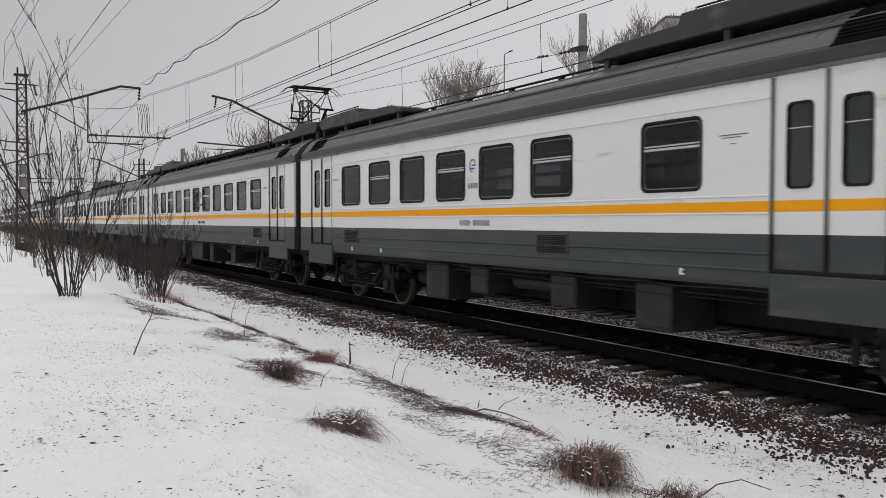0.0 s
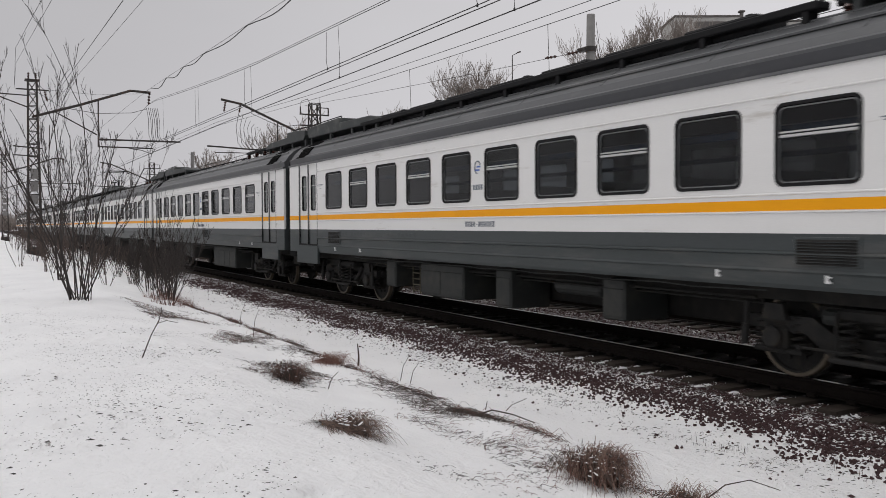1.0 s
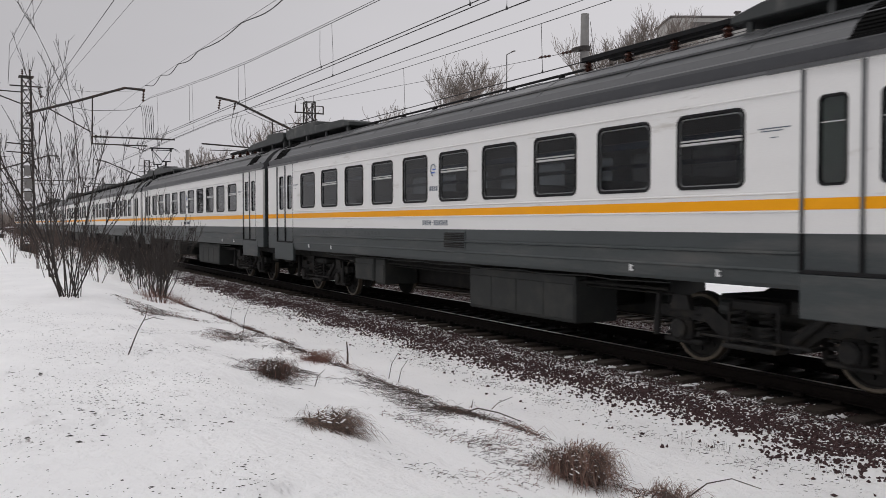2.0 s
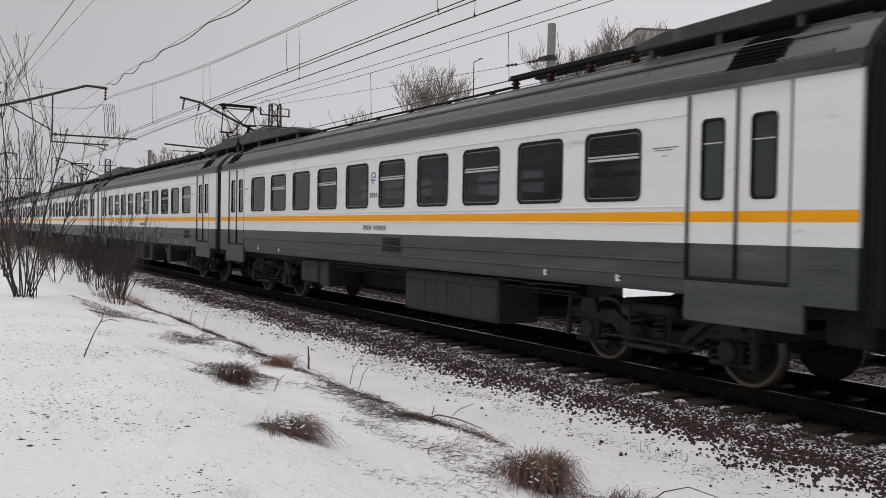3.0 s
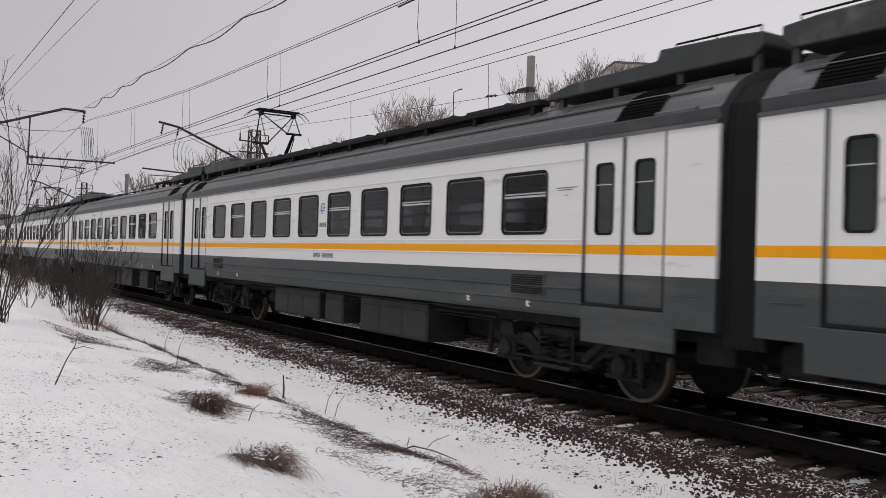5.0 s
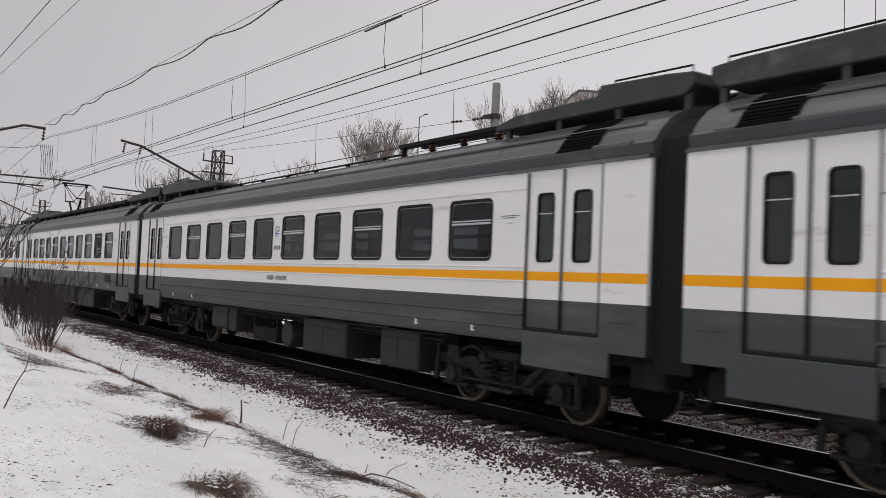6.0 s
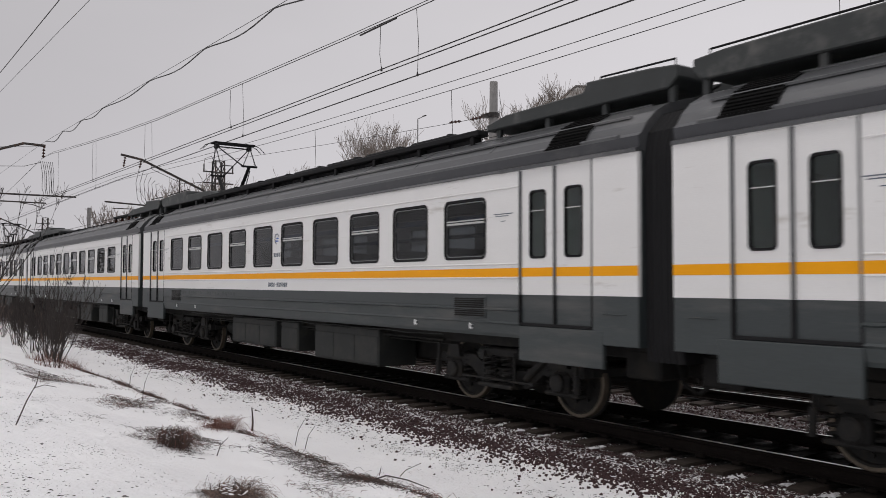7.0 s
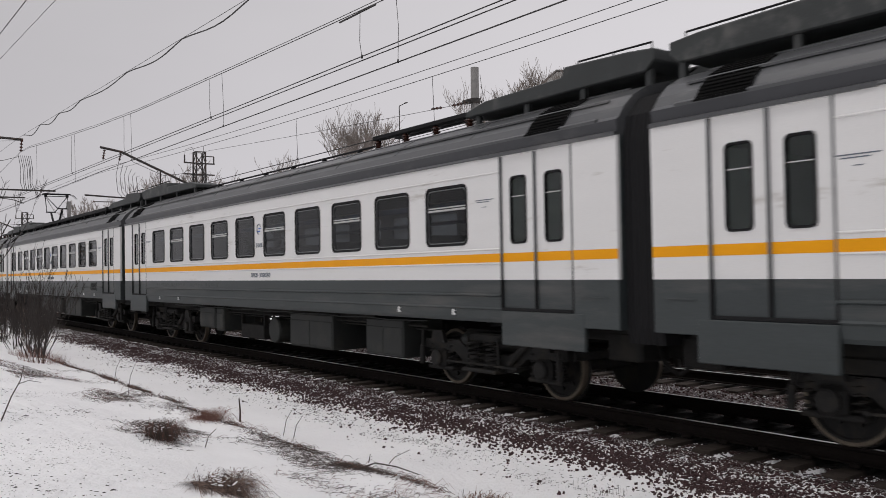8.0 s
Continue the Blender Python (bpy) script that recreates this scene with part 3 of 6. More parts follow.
# ---- loose stones on the ballast shoulder ----
def stones(name, count, x0, x1, y0, y1, rmin, rmax, seed, label, dens=None, material=None, flat=0.8, lift=0.25):
    rng = random.Random(seed)
    verts, faces = [], []
    base = [(1, 0, 0), (-1, 0, 0), (0, 1, 0), (0, -1, 0), (0, 0, 1), (0, 0, -1)]
    tri = [(0, 2, 4), (2, 1, 4), (1, 3, 4), (3, 0, 4), (2, 0, 5), (1, 2, 5), (3, 1, 5), (0, 3, 5)]
    made = 0
    while made < count:
        x = x0 + (x1 - x0) * rng.random() ** 0.8
        y = rng.uniform(y0, y1)
        if dens and rng.random() > dens(x, y):
            continue
        r = rng.uniform(rmin, rmax)
        z = ground_z(x, y)
        e = Euler((rng.uniform(0, 6), rng.uniform(0, 6), rng.uniform(0, 6))).to_matrix()
        k = len(verts)
        sx, sy, sz = rng.uniform(0.7, 1.3), rng.uniform(0.6, 1.1), rng.uniform(0.5, 0.9)
        for b in base:
            p = e @ Vector((b[0] * sx * r, b[1] * sy * r, b[2] * sz * r))
            verts.append((x + p.x, y + p.y, z + p.z * flat + r * lift))
        faces += [(a + k, b + k, c + k) for a, b, c in tri]
        made += 1
    me = bpy.data.meshes.new(name)
    me.from_pydata(verts, [], faces)
    me.materials.append(material or STONE)
    tagged(new(name, me), label, "gravel" if material is None else "snow crumbs", kind="stuff")


def foot_density(x, y):
    c = y + 0.22 * noise.noise((x * 0.35, 0, 9)) + 0.20 * noise.noise((x * 1.3, y * 1.6, 4)) + 0.12 * noise.noise((x * 4, y * 4, 6))
    return 0.9 * smooth01(6.6, 7.55, c) ** 1.7 * (1 - 0.75 * smooth01(7.6, 8.0, c)) + 0.006


stones("ballast_stones", 20000, -36, -2, 5.9, 8.25, 0.012, 0.034, 11, "reddish-brown crushed stones half sunk in snow", foot_density)
def crib_density(x, y):
    ph = ((12 - x) / 0.543 + 0.5) % 1.0
    return (1.0 if abs(ph - 0.5) > 0.30 else 0.15) * smooth01(0.0, 0.35, noise.noise((x * 0.9, y * 2.5, 14)) + 0.24) * smooth01(8.95, 8.6, y)


def web_density(x, y):
    return smooth01(0.05, 0.4, noise.noise((x * 2.2, y * 2.6, 17))) * smooth01(6.9, 7.4, y)


stones("snow_crumbs", 1800, -36, -2, 8.15, 8.8, 0.008, 0.022, 13, "small crumbs of snow caught between the sleepers", crib_density, SNOW, 0.5, 0.6)
stones("snow_crumbs", 1600, -36, -2, 6.9, 8.0, 0.010, 0.024, 14, "snow caught between the ballast stones", web_density, SNOW, 0.6, 0.7)


def crib_snow():
    """Thin ragged patches of snow that lie in the gaps between sleeper ends."""
    rng = random.Random(18)
    verts, faces = [], []
    for i in range(16, 110):
        xc = 12 - 0.543 * (i + 0.5)
        for tries in range(2):
            if rng.random() > 0.5:
                continue
            yc = rng.uniform(8.18, 8.72)
            rx, ry = rng.uniform(0.04, 0.09), rng.uniform(0.05, 0.15)
            k = len(verts)
            m = 18
            verts.append((xc, yc, ground_z(xc, yc) + 0.028))
            for j in range(m):
                a = 6.2832 * j / m
                q = rng.uniform(0.2, 1.2)
                px, py = xc + rng.gauss(0, 0.01) + rx * q * math.cos(a), yc + ry * q * math.sin(a)
                verts.append((px, py, ground_z(px, py) + 0.004))
            faces += [(k, k + 1 + j, k + 1 + (j + 1) % m) for j in range(m)]
    me = bpy.data.meshes.new("snow_patches")
    me.from_pydata(verts, [], faces)
    me.materials.append(SNOW)
    tagged(new("snow_patches", me), "ragged thin patches of snow between the sleeper ends", "snow patches", kind="stuff")


crib_snow()
stones("snow_crumbs", 450, -30, 4, 11.0, 12.9, 0.012, 0.03, 15, "snow caught between the stones of the far bed", None, SNOW, 0.5, 0.6)
stones("ballast_stones", 3500, -30, 6, 10.9, 13.0, 0.018, 0.042, 12, "dark crushed stones between the two tracks")


# ---- the train ----
FRONT, REAR = 10.81, -10.695    # ends of a body
PITCH = 22.05         # from coupling to coupling
SIDE = 1.735          # half a body's width
WIN0, WINP, WINW, WZ0, WZ1 = 3.82, 1.60, 1.05, 2.36, 3.25


def sx(s):
    """Place along the car of a point s metres behind its front coupling."""
    return PITCH / 2 - s


ROOFP = [(1.715, 3.60), (1.69, 3.66), (1.715, 3.80), (1.66, 3.845), (1.57, 3.98), (1.40, 4.14), (1.15, 4.27), (0.8, 4.37), (0.4, 4.42), (0, 4.435)]


def roof_at(y):
    y = abs(y)
    for (a, za), (b, zb) in zip(ROOFP, ROOFP[1:]):
        if b <= y <= a and a > b:
            return za + (zb - za) * (a - y) / (a - b)
    return 4.4


def make_window(car, s, side, vent):
    x = sx(s)
    y0 = side * SIDE
    o = side
    fr = B()
    hw = WINW / 2
    ring(fr, rrect(x - hw - 0.03, x + hw + 0.03, WZ0 - 0.03, WZ1 + 0.03, 0.11), rrect(x - hw + 0.004, x + hw - 0.004, WZ0 + 0.004, WZ1 - 0.004, 0.085),
         y0 + o * 0.012, y0 - o * 0.05)
    bmesh.ops.recalc_face_normals(fr, faces=fr.faces[:])
    w = part("window", fr, BLACK, car, "rounded window in a black rubber seal")
    g = B()
    sheet(g, rrect(x - hw + 0.002, x + hw - 0.002, WZ0 + 0.002, WZ1 - 0.002, 0.085), y0 - o * 0.022, y0 - o * 0.03)
    bmesh.ops.recalc_face_normals(g, faces=g.faces[:])
    p = part("pane", g, GLASS, w, "dark tinted glass")
    p.visible_shadow = False
    t = B()
    ring(t, rrect(x - hw + 0.018, x + hw - 0.018, WZ0 + 0.012, WZ1 - 0.018, 0.08), rrect(x - hw + 0.024, x + hw - 0.024, WZ0 + 0.026, WZ1 - 0.032, 0.075),
         y0 - o * 0.004, y0 - o * 0.02)
    bmesh.ops.recalc_face_normals(t, faces=t.faces[:])
    part("trim_strip", t, TRIM, w, "thin metal trim strip")
    if vent:
        t = B()
        bbox(t, x - hw + 0.03, x + hw - 0.03, y0 - o * 0.018, y0 + o * 0.006, 2.885, 2.918, 0.006)
        bbox(t, x - hw + 0.03, x + hw - 0.03, y0 - o * 0.018, y0 + o * 0.002, 2.935, 2.957, 0.005)
        part("transom", t, ALU, w, "light metal transom of the tilting vent")


def make_leaf(car, x0, x1, side):
    """One sliding door leaf: white above, grey below, with a tall narrow window."""
    y0 = side * (SIDE - 0.03)
    o = side
    xm = (x0 + x1) / 2
    wh = 0.162
    bm = B()
    for a, b, c, d in ((x0, x1, 1.80, 2.33), (x0, x1, 3.27, 3.585), (x0, xm - wh, 2.33, 3.27), (xm + wh, x1, 2.33, 3.27)):
        box(bm, a, b, *sorted((y0, y0 - o * 0.04)), c, d)
    leaf = part("door_leaf", bm, WHITE, car, "white and grey sliding door leaf")
    bm = B()
    bbox(bm, x0, x1, y0, y0 - o * 0.04, 1.39, 1.80, 0.006)
    part("lower_panel", bm, GREY, leaf, "dark grey lower door panel")
    bm = B()
    box(bm, x0, x1, *sorted((y0, y0 + o * 0.003)), 2.06, 2.185)
    part("stripe", bm, ORANGE, leaf, "orange stripe")
    bm = B()
    ring(bm, rrect(xm - wh - 0.016, xm + wh + 0.016, 2.314, 3.286, 0.07), rrect(xm - wh + 0.012, xm + wh - 0.012, 2.345, 3.255, 0.06), y0 + o * 0.01, y0 - o * 0.035)
    bmesh.ops.recalc_face_normals(bm, faces=bm.faces[:])
    dw = part("door_window_seal", bm, BLACK, leaf, "black rubber seal of the door window")
    bm = B()
    sheet(bm, rrect(xm - wh + 0.01, xm + wh - 0.01, 2.34, 3.26, 0.06), y0 - o * 0.012, y0 - o * 0.02)
    bmesh.ops.recalc_face_normals(bm, faces=bm.faces[:])
    bm2 = B()
    bbox(bm2, xm - wh + 0.01, xm + wh - 0.01, y0 - o * 0.008, y0 + o * 0.004, 2.985, 3.0, 0.004)
    part("guard_bar", bm2, ALU, leaf, "thin metal guard bar")
    pn = part("door_pane", bm, DOORGLASS, leaf, "tinted glass")
    pn.visible_shadow = False


def make_bogie(car, xc, rad):
    bm = B()
    bbox(bm, xc - 0.9, xc + 0.9, -0.98, 0.98, 0.66, 0.975, 0.05)
    bg = part("bogie", bm, BOGIE, car, "grimy two-axle bogie")
    for o in (-1, 1):
        bm = B()
        y = o * 1.08
        prism_y(bm, [(xc - 1.75, 0.78), (xc - 1.75, 0.62), (xc - 0.9, 0.60), (xc - 0.55, 0.36), (xc + 0.55, 0.36), (xc + 0.9, 0.60), (xc + 1.75, 0.62),
                     (xc + 1.75, 0.78), (xc + 0.8, 0.80), (xc + 0.5, 0.62), (xc - 0.5, 0.62), (xc - 0.8, 0.80)], y - 0.09, y + 0.09)
        bmesh.ops.recalc_face_normals(bm, faces=bm.faces[:])
        part("side_frame", bm, BOGIE, bg, "dropped steel side frame")
        bm = B()
        bbox(bm, xc - 0.42, xc + 0.42, y - 0.17, y + 0.17, 0.80, 0.95, 0.03)
        part("bolster_end", bm, BOGIE, bg)
    for d in (-1.725, 1.725):
        bm = B()
        bbox(bm, xc + d - 0.075, xc + d + 0.075, -1.05, 1.05, 0.62, 0.76, 0.02)
        part("headstock", bm, BOGIE, bg)
    for dx in (-1.3, 1.3):
        bm = B()
        for o in (-1, 1):
            disc(bm, (0, o * 0.80, 0), (0, o, 0), [(rad + 0.028, -0.075), (rad + 0.026, -0.05), (rad, -0.045), (rad - 0.004, 0.052), (rad - 0.02, 0.055),
                                                 (rad - 0.075, 0.052), (rad - 0.09, 0.02), (0.24, 0.005), (0.2, 0.04), (0.12, 0.07), (0.10, 0.22)], 36)
        tube(bm, (0, -0.8, 0), (0, 0.8, 0), 0.085, n=10)
        for k in range(8):
            a = 0.785 * k
            for o in (-1, 1):
                tube(bm, (0.3 * math.cos(a), o * 0.81, 0.3 * math.sin(a)), (0.3 * math.cos(a), o * 0.845, 0.3 * math.sin(a)), 0.03, n=6)
        ws = part("wheelset", bm, BOGIE, car, "pair of steel wheels on an axle")
        ws.location = (xc + dx, 0, rad)
        for o in (-1, 1):
            ring_bm = B()
            disc(ring_bm, (0, o * 0.80, 0), (0, o, 0), [(rad - 0.05, 0.050), (rad - 0.048, 0.0575), (rad - 0.012, 0.0585), (rad + 0.0015, 0.05), (rad + 0.0015, -0.04)], 36, False)
            TIRES.append((ring_bm, ws))
        for o in (-1, 1):
            ab = B()
            bbox(ab, xc + dx - 0.17, xc + dx + 0.17, o * 0.96, o * 1.24, rad - 0.17, rad + 0.16, 0.05)
            disc(ab, (xc + dx, o * 1.24, rad), (0, o, 0), [(0.14, 0), (0.14, 0.05), (0.11, 0.07)], 14)
            bbox(ab, xc + dx - 0.36, xc + dx + 0.36, o * 1.0, o * 1.2, rad - 0.2, rad - 0.13, 0.02)
            bmesh.ops.recalc_face_normals(ab, faces=ab.faces[:])
            part("axle_box", ab, BOGIE, bg, "cast steel axle box")
            for d2 in (-0.27, 0.27):
                spring(bg, xc + dx + d2, o * 1.1, rad - 0.14, 0.79, 0.085)
            hg = B()
            out = 1 if dx > 0 else -1
            prism_y(hg, [(xc + dx - 0.13, 0.94), (xc + dx + 0.13, 0.94), (xc + dx + 0.19, 0.74), (xc + dx - 0.19, 0.74)], o * 1.17, o * 1.25)
            bmesh.ops.recalc_face_normals(hg, faces=hg.faces[:])
            part("spring_bracket", hg, BOGIE, bg, "cast bracket above the axle box")
            dm = B()
            tube(dm, (xc + dx + out * 0.42, o * 1.27, rad - 0.12), (xc + dx + out * 0.40, o * 1.27, 0.66), 0.05, n=10)
            tube(dm, (xc + dx + out * 0.40, o * 1.27, 0.66), (xc + dx + out * 0.38, o * 1.27, 0.94), 0.032, n=8)
            part("damper", dm, BOGIE, bg, "grimy tube damper")
            bk = B()
            bbox(bk, xc + dx - out * 0.64, xc + dx - out * 0.56, o * 0.74, o * 0.90, rad - 0.22, rad + 0.2, 0.02)
            tube(bk, (xc + dx - out * 0.60, o * 0.86, rad + 0.16), (xc + dx - out * 0.60, o * 0.86, 0.92), 0.022, n=6)
            part("brake_shoe", bk, BOGIE, bg, "brake shoe on its hanger")
    for o in (-1, 1):
        for d2 in (-0.22, 0.22):
            spring(bg, xc + d2, o * 1.28, 0.40, 0.82, 0.10)
        bm = B()
        bbox(bm, xc - 0.42, xc + 0.42, o * 1.15, o * 1.40, 0.34, 0.40, 0.015)
        for d2 in (-0.38, 0.38):
            tube(bm, (xc + d2, o * 1.3, 0.36), (xc + d2, o * 1.3, 0.9), 0.022, n=6)
        tube(bm, (xc + 0.55, o * 1.22, 0.5), (xc + 1.0, o * 1.22, 0.85), 0.05, n=8)
        part("cradle", bm, BOGIE, bg, "bolster spring cradle with a damper")
        bm = B()
        tube(bm, (xc - 0.85, o * 1.33, 0.46), (xc + 0.85, o * 1.33, 0.46), 0.018, n=6)
        for d2 in (-0.85, 0.85):
            tube(bm, (xc + d2, o * 1.10, 0.46), (xc + d2, o * 1.36, 0.46), 0.03, n=6)
        part("brake_rod", bm, BOGIE, bg, "thin brake rod")
        bm = B()
        disc(bm, (xc - 0.62, o * 1.16, 0.83), (1, 0, 0), [(0.07, 0), (0.10, 0.02), (0.10, 0.20), (0.04, 0.24), (0.03, 0.36)], 12)
        part("brake_cylinder", bm, BOXGREY, bg, "small grey brake cylinder")


def spring(parent, x, y, z0, z1, r):
    bm = B()
    pts = []
    turns = 5
    for i in range(turns * 8 + 1):
        a = 6.2832 * i / 8
        pts.append((x + r * math.cos(a), y + r * math.sin(a), z0 + (z1 - z0) * i / (turns * 8)))
    chain(bm, pts, 0.018, n=4)
    part("coil_spring", bm, BOGIE, parent)


TIRES = []


def make_pantograph(car, xc):
    base = B()
    z0 = roof_at(0.6) + 0.18
    for o in (-0.55, 0.55):
        tube(base, (xc - 0.95, o, z0), (xc + 0.95, o, z0), 0.035, n=6)
    for d in (-0.9, 0, 0.9):
        tube(base, (xc + d, -0.6, z0), (xc + d, 0.6, z0), 0.035, n=6)
    bbox(base, xc - 0.25, xc + 0.25, -0.3, 0.3, z0 - 0.05, z0 + 0.12, 0.03)
    pg = part("pantograph", base, BLACK, car, "raised diamond pantograph")
    for o in (-0.55, 0.55):
        for d in (-0.8, 0.8):
            ins = B()
            disc(ins, (xc + d, o, z0 - 0.22), (0, 0, 1), [(0.05, 0), (0.085, 0.03), (0.05, 0.06), (0.085, 0.09), (0.05, 0.12), (0.085, 0.15), (0.05, 0.2)], 10)
            part("insulator", ins, INSUL, pg, "ribbed brown insulator")
    top, knee = 6.24, 5.41
    for d in (-1, 1):
        arm = B()
        tube(arm, (xc + d * 0.45, 0, z0 + 0.02), (xc + d * 1.33, 0, knee), 0.06, 0.045, 8)
        tube(arm, (xc + d * 1.33, -0.24, knee), (xc + d * 1.33, 0.24, knee), 0.035, n=6)
        tube(arm, (xc + d * 0.7, 0.07, z0 + 0.05), (xc + d * 1.25, 0.05, knee - 0.12), 0.015, n=5)
        part("lower_arm", arm, BLACK, pg, "thick lower arm with a short cross bar")
        arm = B()
        for o in (-1, 1):
            tube(arm, (xc + d * 1.33, o * 0.2, knee), (xc + d * 0.1, o * 0.52, top - 0.12), 0.022, 0.017, 6)
        tube(arm, (xc + d * 1.33, -d * 0.2, knee), (xc + d * 0.1, d * 0.50, top - 0.13), 0.014, n=5)
        part("upper_arm", arm, BLACK, pg, "upper arm of thin tubes")
    hd = B()
    for d in (-0.13, 0.13):
        bbox(hd, xc + d - 0.04, xc + d + 0.04, -0.66, 0.66, top - 0.02, top + 0.04, 0.015)
        for o in (-1, 1):
            chain(hd, [(xc + d, o * 0.64, top + 0.02), (xc + d, o * 0.82, top - 0.05), (xc + d, o * 1.0, top - 0.22)], 0.014, 0.01, n=5)
    for y in (-0.52, 0, 0.52):
        tube(hd, (xc - 0.13, y, top), (xc + 0.13, y, top), 0.03, n=6)
    tube(hd, (xc, -0.56, top - 0.10), (xc, 0.56, top - 0.10), 0.022, n=6)
    for o in (-0.52, 0.52):
        bbox(hd, xc - 0.12, xc + 0.12, o - 0.05, o + 0.05, top - 0.16, top - 0.01, 0.02)
    part("contact_strip_head", hd, BLACK, pg, "narrow pair of contact strips with thin down-turned horns")


def make_roof_box(car, s0, s1, tall, rear):
    """A long raised equipment box on posts near a car's end, with a sloped inner end and a thin rail."""
    f = (lambda s: -sx(s)) if rear else sx
    zt = 4.80
    bm = B()
    pts = [(f(s0 + 0.25), 4.48), (f(s0 + 0.1), 4.6), (f(s0 + 0.1), zt - 0.04), (f(s0 + 0.55), zt), (f(s0 + tall), zt + 0.04), (f(s0 + tall + 0.06), zt - 0.10), (f(s1 - 0.5), zt - 0.14), (f(s1), 4.56), (f(s1), 4.46)]
    prism_y(bm, pts, -1.1, -0.35)
    prism_y(bm, pts, 0.35, 1.1)
    bmesh.ops.recalc_face_normals(bm, faces=bm.faces[:])
    bmesh.ops.bevel(bm, geom=[e for e in bm.edges], offset=0.018, segments=1, affect='EDGES')
    rb = part("roof_equipment_box", bm, ROOFBOX, car, "long dark roof box with sloped end")
    k = 4
    for i in range(k):
        s = s0 + 0.25 + (s1 - s0 - 0.5) * i / (k - 1)
        for y in (-1.0, 1.0):
            bm = B()
            bbox(bm, f(s) - 0.05, f(s) + 0.05, y - 0.04, y + 0.04, roof_at(y) - 0.03, 4.52, 0.008)
            part("box_post", bm, ROOFBOX, rb)
    bm = B()
    a, b = f(s0 + 0.25), f(s0 + tall - 0.15)
    tube(bm, (a, -0.95, zt + 0.085), (b, -0.95, zt + 0.105), 0.014, n=6)
    for x in (a, (a + b) / 2, b):
        tube(bm, (x, -0.95, zt - 0.02), (x, -0.95, zt + 0.095), 0.010, n=5)
    part("hand_rail", bm, BLACK, rb, "thin black rail on the box")
    bm = B()
    for y in (-0.25, 0.1):
        chain(bm, [(f(s0 + 0.1), y, 4.6), (f(s0 + 0.5), y + 0.05, 4.5), (f(s0 + 1.2), y, 4.47), (f(s1), y, 4.47)], 0.02, n=5)
    part("roof_cable", bm, BLACK, rb)


def holed_wall(x0, x1, z0, z1, holes, ya, yb):
    """An upright wall in one piece with rectangular openings through it."""
    xs = sorted({x0, x1, *[h[0] for h in holes], *[h[1] for h in holes]})
    zs = sorted({z0, z1, *[h[2] for h in holes], *[h[3] for h in holes]})
    keep = {}
    for i in range(len(xs) - 1):
        for j in range(len(zs) - 1):
            xm, zm = (xs[i] + xs[i + 1]) / 2, (zs[j] + zs[j + 1]) / 2
            keep[i, j] = not any(h[0] < xm < h[1] and h[2] < zm < h[3] for h in holes)
    bm = B()
    verts = {}

    def v(i, j, y):
        if (i, j, y) not in verts:
            verts[i, j, y] = bm.verts.new((xs[i], y, zs[j]))
        return verts[i, j, y]

    for (i, j), k in keep.items():
        if not k:
            continue
        bm.faces.new((v(i, j, ya), v(i + 1, j, ya), v(i + 1, j + 1, ya), v(i, j + 1, ya)))
        bm.faces.new((v(i, j, yb), v(i, j + 1, yb), v(i + 1, j + 1, yb), v(i + 1, j, yb)))
        for di, dj, p, q in ((-1, 0, (i, j), (i, j + 1)), (1, 0, (i + 1, j + 1), (i + 1, j)), (0, -1, (i + 1, j), (i, j)), (0, 1, (i, j + 1), (i + 1, j + 1))):
            if not keep.get((i + di, j + dj), False):
                bm.faces.new((v(*p, ya), v(*q, ya), v(*q, yb), v(*p, yb)))
    bmesh.ops.recalc_face_normals(bm, faces=bm.faces[:])
    return bm


